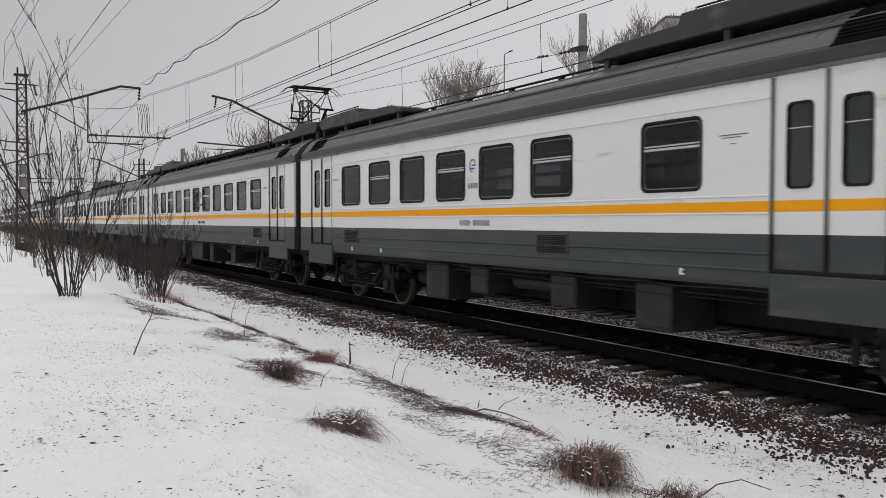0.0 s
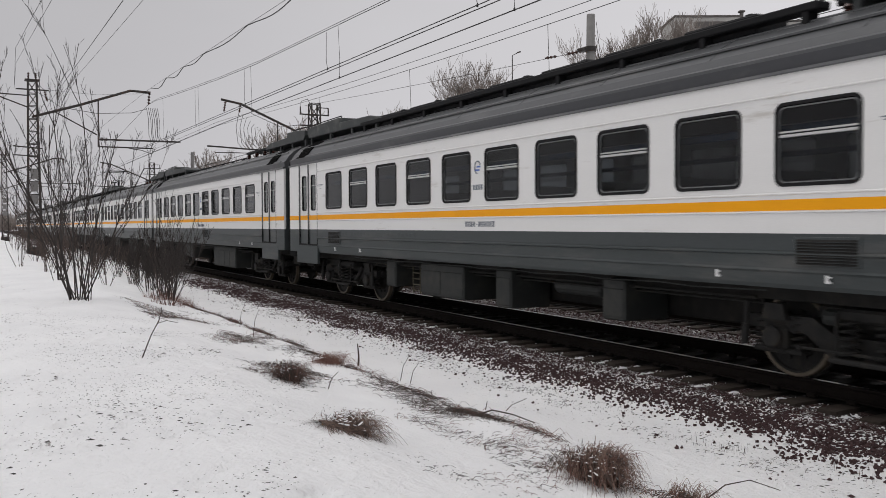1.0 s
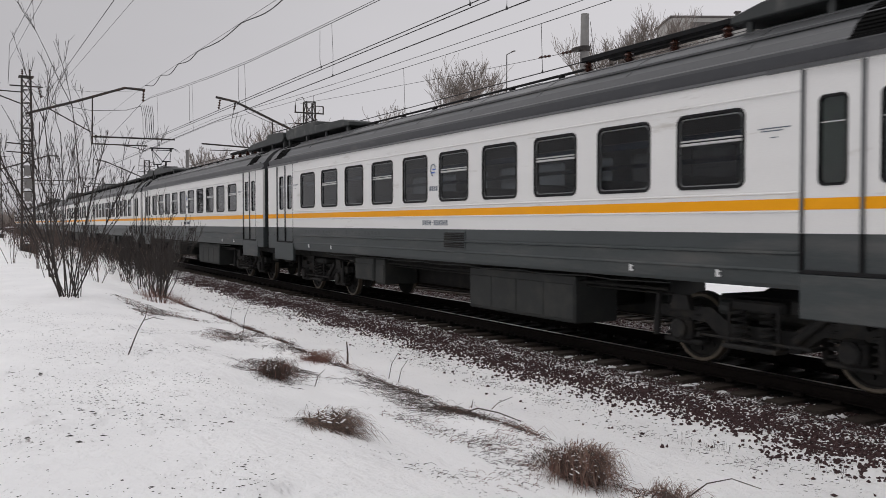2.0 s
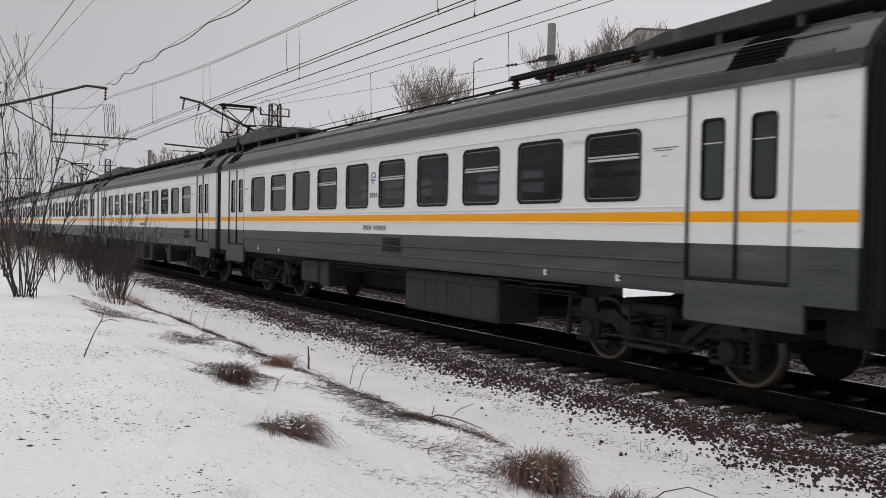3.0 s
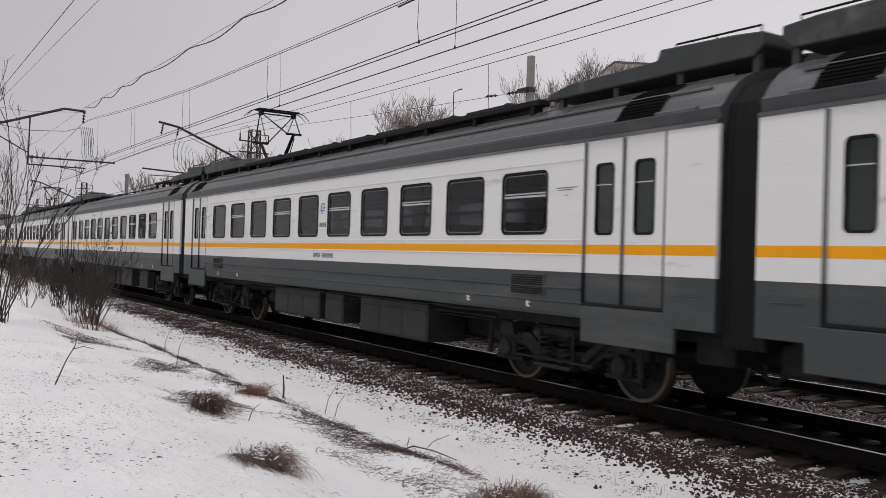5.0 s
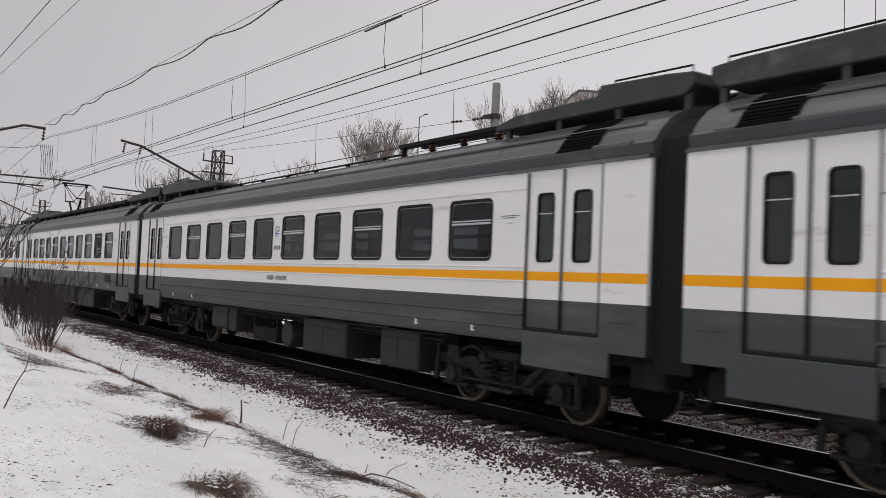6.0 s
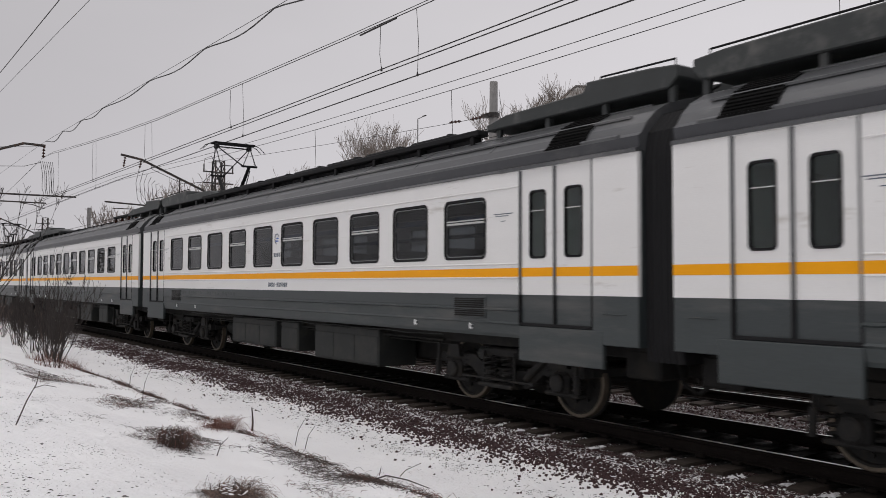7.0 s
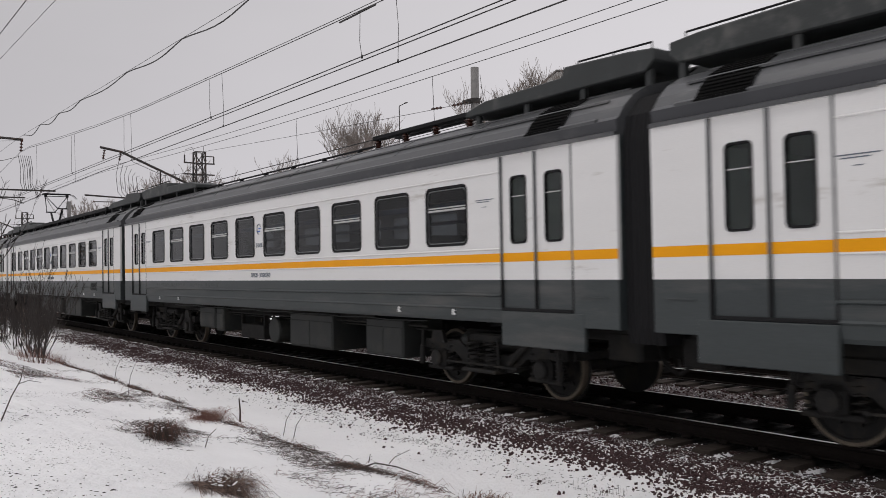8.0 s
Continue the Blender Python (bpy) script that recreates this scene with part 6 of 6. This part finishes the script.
# ---- dry grass, weeds and twigs ----
def blades(bm, x, y, n, rad, h, rng, droop, w=0.004, lean=(0, 0)):
    for i in range(n):
        a = rng.uniform(0, 6.283)
        rr = rad * math.sqrt(rng.random())
        bx, by = x + rr * math.cos(a), y + rr * math.sin(a)
        z = ground_z(bx, by) - 0.02
        hh = h * rng.uniform(0.25, 1.15) * (1 - 0.4 * rr / rad)
        a2 = a + rng.gauss(0, 1.5)
        rng_k = rng.uniform(0.5, 1.6)
        arch = rng.uniform(0.65, 0.98)
        ox, oy = math.cos(a2) * droop * hh + lean[0] * hh, math.sin(a2) * droop * hh + lean[1] * hh
        pts = []
        for j in range(6 if droop > 0.65 else 5):
            t = j / 4
            if droop > 0.65:
                t = j / 5
                reach = hh * droop * rng_k
                pts.append(Vector((bx + (math.cos(a2) + lean[0]) * reach * t ** 1.3, by + (math.sin(a2) + lean[1]) * reach * t ** 1.3,
                                   z + hh * 0.85 * math.sin(math.pi * arch * t ** 0.75))))
                continue
            pts.append(Vector((bx + ox * t * t, by + oy * t * t, z + hh * (t * 1.5 - 0.75 * droop * t ** 3 * 1.2) * 0.85)))
        if droop > 0.65:
            pts = [p + Vector((rng.gauss(0, 0.011), rng.gauss(0, 0.011), rng.gauss(0, 0.009))) * (j / 5) for j, p in enumerate(pts)]
        pts = [Vector((p.x, p.y, max(p.z, ground_z(p.x, p.y) + 0.005))) for p in pts]
        ww = w * rng.uniform(0.6, 1.3)
        s = Vector((-math.sin(a2 + 0.7), math.cos(a2 + 0.7), 0)) * ww
        prev = None
        for j, p in enumerate(pts):
            k = 1 - 0.7 * j / len(pts)
            cur = (bm.verts.new(p - s * k), bm.verts.new(p + s * k))
            if prev:
                bm.faces.new((prev[0], prev[1], cur[1], cur[0]))
            prev = cur


def tuft(x, y, n, rad, h, seed, droop, label, material, lean=(0, 0), snow=0):
    bm = B()
    rng = random.Random(seed)
    blades(bm, x, y, n, rad, h, rng, droop, 0.0026, lean)
    t = thing("grass_tuft", bm, material, label, "grass tuft", group="dry grass tufts in the snow", kind="stuff")
    if snow:
        bm = B()
        for i in range(4 * snow):
            a, rr = rng.uniform(0, 6.283), rad * 1.2 * math.sqrt(rng.random())
            px, py = x + rr * math.cos(a) + lean[0] * h * 0.3, y + rr * math.sin(a) + lean[1] * h * 0.3
            r = rng.uniform(0.004, 0.012)
            m = Matrix.Translation((px, py, ground_z(px, py) + h * rng.uniform(0.05, 0.62) * (1 - 0.5 * rr / rad))) @ Euler((rng.gauss(0, 0.4), rng.gauss(0, 0.4), rng.uniform(0, 6))).to_matrix().to_4x4()
            bmesh.ops.create_icosphere(bm, subdivisions=1, radius=1, matrix=m @ Matrix.Diagonal((r * rng.uniform(0.7, 1.6), r, r * 0.4, 1)))
        tagged(part("caught_snow", bm, SNOW, t, "clots of snow caught in the grass"), kind="stuff")
    return t


def mop(x, y, n, wide, h, seed, label, materials, snow=60):
    """A dome of long dry blades that rise from a hidden crown, arch over and hang to the ground, snow lying on its weather side."""
    rng = random.Random(seed)
    t = root("grass_tuft", label, "grass tuft", pose(x, y, ground_z(x, y)), group="dry grass tufts in the snow")
    lean = Vector((0.55, 0.80, 0))
    floor_z = ground_z(x + lean.x * wide, y + lean.y * wide)

    def at(px, py, pz):
        return Vector((px - x, py - y, max(pz, ground_z(px, py) + 0.004) - ground_z(x, y)))

    for material, share in materials:
        bm = B()
        for i in range(int(n * share)):
            a = rng.uniform(0, 6.283)
            d = Vector((math.cos(a), math.sin(a), 0)) * 0.75 + lean * rng.uniform(0.0, 1.0)
            d.normalize()
            a1, rr = rng.uniform(0, 6.283), wide * 0.7 * math.sqrt(rng.random())
            bx, by = x + rr * math.cos(a1) - lean.x * wide * 0.35, y + rr * math.sin(a1) - lean.y * wide * 0.35
            hh = h * rng.uniform(0.4, 1.05) * (1 - 0.25 * rr / wide)
            reach = wide * rng.uniform(0.45, 1.15)
            bend = Vector((rng.gauss(0, 0.25), rng.gauss(0, 0.25), 0))
            stop = rng.uniform(0.75, 1.0)
            pts = []
            for j in range(8):
                u = stop * j / 7
                q = Vector((bx, by, 0)) + d * reach * math.sin(1.5 * u) + bend * reach * u * u
                pts.append(at(q.x, q.y, floor_z + hh * math.sin(math.pi * u ** 0.95) + rng.gauss(0, 0.008)))
            ww = rng.uniform(0.0013, 0.0032)
            side = Vector((-d.y, d.x, 0.3)) * ww
            prev = None
            for j, q in enumerate(pts):
                k = 1 - 0.6 * j / 7
                cur = (bm.verts.new(q - side * k), bm.verts.new(q + side * k))
                if prev:
                    bm.faces.new((prev[0], prev[1], cur[1], cur[0]))
                prev = cur
        tagged(part("grass", bm, material, t), kind="stuff")
    bm = B()
    for i in range(snow):
        a, rr = rng.uniform(0, 6.283), wide * math.sqrt(rng.random())
        px, py = x + rr * math.cos(a) - lean.x * wide * 0.1, y + rr * math.sin(a) - lean.y * wide * 0.1
        off = math.hypot(px - x, py - y) / (wide * 1.25)
        if off > 0.98 or (px - x) * lean.x + (py - y) * lean.y > wide * rng.uniform(-0.2, 0.7):
            continue
        q = at(px, py, ground_z(px, py) + h * 0.72 * math.sqrt(1 - off * off) * rng.uniform(0.45, 0.95))
        r = rng.uniform(0.004, 0.012)
        m = Matrix.Translation(q) @ Euler((rng.gauss(0, 0.4), rng.gauss(0, 0.4), rng.uniform(0.4, 1.6))).to_matrix().to_4x4()
        bmesh.ops.create_icosphere(bm, subdivisions=1, radius=1, matrix=m @ Matrix.Diagonal((r * rng.uniform(1.0, 2.4), r * 0.8, r * 0.35, 1)))
    tagged(part("caught_snow", bm, SNOW, t, "clots of snow caught in the grass"), kind="stuff")
    return t


mop(-9.0, 2.93, 650, 0.22, 0.29, 1, "dark drooping tuft of dry grass in snow", ((TWIG, 0.7), (REDSTEM, 0.3)), 90)
mop(-6.28, 2.52, 950, 0.27, 0.24, 2, "flattened brown tuft of dry grass dusted with snow", ((TWIG, 0.45), (STRAW, 0.55)), 170)
mop(-4.98, 3.98, 1300, 0.27, 0.33, 3, "large drooping reddish-brown tuft of dry grass", ((STRAW, 0.5), (REDSTEM, 0.25), (TWIG, 0.25)), 150)
mop(-11.3, 4.3, 420, 0.30, 0.24, 5, "reddish drooping tuft of dry stems at the edge of the ditch", ((REDSTEM, 1.0),), 40)
tuft(-5.35, 4.0, 200, 0.25, 0.16, 14, 0.9, "low dark grass mat beside a large tuft", TWIG, (0.2, 0.3), 20)
tuft(-4.67, 4.52, 150, 0.16, 0.22, 4, 0.85, "low straw-coloured tuft of dry grass", STRAW, (0.3, 0.3), 12)
tuft(-22.4, 4.3, 350, 0.6, 0.35, 6, 0.4, "reddish dry grass under the shrubs", REDSTEM)
tuft(-23.6, 4.3, 300, 0.6, 0.32, 7, 0.4, "reddish dry grass under the shrubs", REDSTEM)
tuft(-21.0, 4.0, 250, 0.5, 0.28, 10, 0.4, "reddish dry grass under the shrubs", REDSTEM)
tuft(-6.5, 6.4, 26, 0.22, 0.12, 8, 0.12, "few thin upright dark stalks in snow", TWIG)
tuft(-6.1, 6.5, 34, 0.16, 0.13, 9, 0.12, "few thin upright dark stalks in snow", TWIG)
tuft(-5.0, 6.75, 26, 0.25, 0.11, 11, 0.12, "few thin upright dark stalks in snow", TWIG)
tuft(-9.3, 6.85, 90, 0.3, 0.09, 12, 0.6, "low dark weeds in snow", TWIG)
tuft(-8.3, 6.7, 80, 0.4, 0.08, 13, 0.6, "low dark weeds in snow", TWIG)


def litter(name, n, place, seed, ln, material, label, r=0.004, flat=0.5, clump=7):
    """Many thin stalks that lie or stand on the snow, in loose clumps."""
    rng = random.Random(seed)
    bm = B()
    for i in range(n):
        if i % clump == 0:
            cx, cy, k = place(rng)
            turn = rng.gauss(0.3, 0.6)
        x, y = cx + rng.gauss(0, 0.15), cy + rng.gauss(0, 0.08)
        z = ground_z(x, y)
        a = rng.uniform(0, 6.283) if rng.random() < 0.25 else turn + rng.gauss(0, 0.45)
        l = ln * rng.uniform(0.3, 1.3) * k
        up = abs(rng.gauss(0, flat)) * l
        pts = [Vector((x, y, z - 0.01))]
        for j in (1, 2, 3):
            a += rng.gauss(0, 0.35)
            p = pts[-1] + Vector((math.cos(a) * l / 3, math.sin(a) * l / 3, 0))
            p.z = ground_z(p.x, p.y) + 0.006 + up * math.sin(2.4 * j / 3) * rng.uniform(0.6, 1.1)
            pts.append(p)
        chain(bm, pts, r * rng.uniform(0.6, 1.3), r * 0.4, n=3)
    return tagged(thing(name, bm, material, label, "dry weeds"), kind="stuff")


def lip(rng):
    while True:
        x = -4.2 - 19 * rng.random() ** 1.1
        if noise.noise((x * 1.1, 2, 60)) + 0.12 > rng.random() * 0.8:
            break
    c = 4.42 + 0.25 * noise.noise((x * 0.3, 0, 5)) + 0.25 * smooth01(-9, -14, x)
    thick = 0.05 + 0.62 * max(0, noise.noise((x * 0.7, 3, 1)))
    return x, c - abs(rng.gauss(0, thick)) + rng.gauss(0, 0.04), 0.5 + 0.9 * max(0, noise.noise((x * 0.8, 7, 1)) + 0.3)


def bank_patch(rng):
    while True:
        x, y = rng.uniform(-19, -5), rng.uniform(2.6, 4.3)
        if noise.noise((x * 0.55, y * 0.9, 12)) > 0.02 + 0.32 * rng.random():
            return x, y, 0.7


def toe(rng):
    while True:
        x, y = rng.uniform(-24, -3), rng.uniform(6.2, 7.3)
        if noise.noise((x * 0.5, y * 1.2, 22)) > 0.0 + 0.3 * rng.random():
            return x, y, 0.6


litter("weed_line", 2600, lip, 31, 0.17, TWIG, "tangled dark dry weeds along the lip of the ditch", 0.003, 0.26)
litter("weed_line", 900, lip, 32, 0.20, REDSTEM, "reddish dry stems along the lip of the ditch", 0.0028, 0.32)
litter("weed_litter", 2600, bank_patch, 33, 0.13, TWIG, "scattered dark stalks lying on the snowy bank", 0.0026, 0.16, 12)
litter("weed_litter", 900, bank_patch, 36, 0.15, REDSTEM, "scattered reddish stalks lying on the snowy bank", 0.0024, 0.2, 9)
litter("weed_litter", 1300, toe, 34, 0.13, TWIG, "thin dark stalks at the foot of the ballast", 0.0026, 0.2)


def mats(rng):
    x, y, r = ((-8.6, 4.12, 0.42), (-9.3, 4.25, 0.3), (-7.9, 4.2, 0.3), (-12.4, 4.2, 0.5), (-13.6, 3.8, 0.4), (-10.6, 3.3, 0.25))[int(rng.random() * 6)]
    return x + rng.gauss(0, r), y + rng.gauss(0, 0.16), 0.8


litter("weed_mat", 1500, mats, 38, 0.16, TWIG, "matted dark weeds pressed into the snow of the bank", 0.0028, 0.2, 9)


def crumbs(name, n, place, seed, r0, r1, label):
    rng = random.Random(seed)
    verts, faces = [], []
    for i in range(n):
        x, y = place(rng)
        r = rng.uniform(r0, r1) * (1.6 if rng.random() < 0.08 else 1)
        z = ground_z(x, y) + r * 0.1
        k = len(verts)
        a0 = 1.05 + rng.gauss(0, 0.45)
        el = rng.uniform(1.0, 2.6)
        for j in range(5):
            a = 6.283 * j / 5
            px, py = math.cos(a) * r * el, math.sin(a) * r
            verts.append((x + px * math.cos(a0) - py * math.sin(a0), y + px * math.sin(a0) + py * math.cos(a0), z - r * 0.3))
        verts.append((x + r * 0.3, y, z + r * 0.3))
        faces += [(k + j, k + (j + 1) % 5, k + 5) for j in range(5)]
    me = bpy.data.meshes.new(name)
    me.from_pydata(verts, [], faces)
    me.materials.append(SOIL_SHADE)
    tagged(new(name, me), label, "soil crumbs", kind="stuff")


def trodden(rng):
    while True:
        x, y = rng.uniform(-16, -3.8), rng.uniform(-1.6, 3.2)
        if noise.noise((x * 0.8, y * 1.6, 40)) > -0.12 + 0.5 * rng.random() + 0.10 * max(0, y - 0.9):
            return x, y


PRINTS = [(-7.5, 0.4), (-7.0, 0.75), (-6.3, 0.45), (-6.9, 1.1), (-9.6, 0.9), (-9.0, 0.4), (-4.75, 1.2), (-10.9, 2.2), (-10.2, 1.8), (-7.7, 1.5), (-8.6, 1.3), (-6.2, 1.4), (-12.5, 1.6)]


def footprints(rng):
    cx, cy = PRINTS[int(rng.random() * len(PRINTS))]
    u, w = rng.gauss(0, 0.42), rng.gauss(0, 0.22)
    return cx - 0.87 * u + 0.5 * w, cy + 0.5 * u + 0.87 * w


# besides soil, these four sets of specks imitate shade in small snow dents
crumbs("soil_shade_crumbs", 150, footprints, 56, 0.007, 0.016, "dark clods of soil and painted dent shade where the snow is trodden")
crumbs("soil_shade_crumbs", 900, footprints, 57, 0.003, 0.009, "dark crumbs of soil and painted dent shade where the snow is trodden")
crumbs("soil_shade_crumbs", 60, trodden, 53, 0.006, 0.012, "larger dark clods of soil and painted dent shade in trodden snow")
crumbs("soil_shade_crumbs", 5200, trodden, 51, 0.002, 0.0075, "dark crumbs of soil and painted dent shade in trodden snow")


def near_toe(rng):
    x = rng.uniform(-26, -2.5)
    return x, 6.9 - abs(rng.gauss(0, 0.45))


crumbs("soil_shade_crumbs", 2600, lambda rng: lip(rng)[:2], 54, 0.004, 0.012, "dark soil showing under the weeds on the lip")
crumbs("soil_shade_crumbs", 2400, lambda rng: bank_patch(rng)[:2], 55, 0.003, 0.009, "dark soil showing in thin snow on the bank")
crumbs("soil_shade_crumbs", 1500, near_toe, 52, 0.004, 0.018, "dark crumbs on the snow below the ballast")


def twig(name, pts, r, label, forks=()):
    bm = B()
    chain(bm, pts, r, r * 0.5, n=5)
    for f in forks:
        chain(bm, f, r * 0.6, r * 0.3, n=4)
    return thing(name, bm, TWIG, label, "twig")


z0 = ground_z(-9.9, 1.52)
twig("twig", [(-9.9, 1.50, z0 - 0.03), (-9.85, 1.60, z0 + 0.25), (-9.8, 1.68, z0 + 0.42), (-9.8, 1.71, z0 + 0.56)], 0.008, "thin dark twig standing in the snow",
     [[(-9.82, 1.66, z0 + 0.38), (-9.7, 1.74, z0 + 0.42), (-9.6, 1.84, z0 + 0.40)]])
z0 = ground_z(-12.0, 4.97)
twig("stake", [(-12.0, 4.97, z0 - 0.05), (-11.98, 4.97, z0 + 0.15), (-12.0, 4.96, z0 + 0.34)], 0.018, "short dark wooden stake in the snow")
z0 = ground_z(-7.3, 4.55)
twig("twig", [(-7.6, 4.3, z0), (-7.4, 4.5, z0 + 0.10), (-7.2, 4.62, z0 + 0.08), (-7.0, 4.75, z0 + 0.02)], 0.009, "crooked dark weed stem bent over the snow",
     [[(-7.3, 4.6, z0 + 0.1), (-7.35, 4.7, z0 + 0.14), (-7.3, 4.85, z0 + 0.2)], [(-7.45, 4.45, z0 + 0.1), (-7.5, 4.5, z0 + 0.17)]])
z0 = ground_z(-4.5, 4.6)
twig("twig", [(-4.6, 4.5, z0), (-4.55, 4.75, z0 + 0.14), (-4.5, 4.95, z0 + 0.16), (-4.35, 5.1, z0 + 0.10)], 0.006, "arched thin stem over the snow")
for x, y, h in ((-14.6, 4.1, 0.5), (-10.6, 5.0, 0.35), (-10.4, 5.05, 0.3), (-8.9, 3.3, 0.2), (-16.2, 4.3, 0.45)):
    z0 = ground_z(x, y)
    twig("stalk", [(x, y, z0 - 0.02), (x + 0.06, y + 0.02, z0 + h * 0.6), (x + 0.12, y + 0.08, z0 + h)], 0.006, "single thin dry stalk in the snow")


# ---- block of flats and far edge of the view ----
def block_of_flats():
    m = root("apartment_building", "pale panel block of flats with a roof-top plant room", "building", pose(-88.3, 82.3, 0.9, 0, 0, 62))
    bm = B()
    bbox(bm, -3, 34, 0, 12, -3, 24.6, 0.05)
    part("wall", bm, PANEL, m, "pale weathered concrete panels")
    bm = B()
    bbox(bm, -3.2, 34.2, -0.2, 12.2, 24.6, 25.0, 0.05)
    part("parapet", bm, PANELDARK, m, "dark parapet strip")
    bm = B()
    bbox(bm, 1.6, 10.5, 0.6, 8, 25.0, 29.0, 0.05)
    bbox(bm, 10.5, 22, 1.6, 8, 25.0, 28.6, 0.05)
    pr = part("plant_room", bm, PANEL, m, "pale roof-top plant room")
    bm = B()
    bbox(bm, 1.4, 10.7, 0.4, 8.2, 29.0, 29.25, 0.05)
    bbox(bm, 10.7, 22.2, 1.4, 8.2, 28.6, 28.8, 0.05)
    part("plant_room_roof", bm, PANELDARK, pr)
    bm = B()
    bbox(bm, 4.2, 9.6, 0.52, 0.64, 27.5, 28.4, 0.02)
    part("plant_room_window", bm, PANELDARK, pr, "dark recess of the plant room")
    bm = B()
    tube(bm, (11.5, 3, 28.6), (11.5, 3, 30.2), 0.28, n=8)
    bbox(bm, 11.1, 11.9, 2.6, 3.4, 30.2, 30.45, 0.05)
    part("vent_stack", bm, PANELDARK, pr)
    for q in (3.0, 5.0, 6.2):
        part("aerial", tube(B(), (q, 2, 29.2), (q, 2, 30.0), 0.05, n=5), PANELDARK, pr)
    wm = B()
    bbox(wm, -0.8, 0.8, -0.06, 0.02, -0.75, 0.75, 0.03)
    wme = finish("window", wm, BLACK)
    for f in range(8):
        for c in range(10):
            w = new("window", wme)
            w.parent = m
            w.location = (-1.0 + 3.6 * c, 0, 2.0 + 2.8 * f)


block_of_flats()


# a distant belt of bare woods where the line runs to the horizon
rngw = random.Random(77)
bm = B()
for i in range(700):
    x, y = -rngw.uniform(330, 480), rngw.uniform(-140, 150)
    h = rngw.uniform(5, 10)
    for k in range(4):
        a = rngw.uniform(0, 6.28)
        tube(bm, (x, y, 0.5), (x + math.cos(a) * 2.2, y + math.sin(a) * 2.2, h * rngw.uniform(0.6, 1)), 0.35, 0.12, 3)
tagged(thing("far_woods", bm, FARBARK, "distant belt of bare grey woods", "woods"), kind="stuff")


# ---- what moves ----
def motions():
    steps = [k * 0.25 for k in range(33)]
    for i, c in enumerate(cars):
        walk(c, [(t, pose(train_at(t) + PITCH / 2 - PITCH * i, TRACK1, 0)) for t in steps])
        for w in c.children:
            if w.name.startswith("wheelset"):
                x, y, z = w.location
                rows = []
                for k in range(241):
                    t = k / 30
                    rows.append((t, pose(x, y, z, 0, math.degrees((train_at(t) - S0) / z), 0)))
                walk(w, rows)


motions()
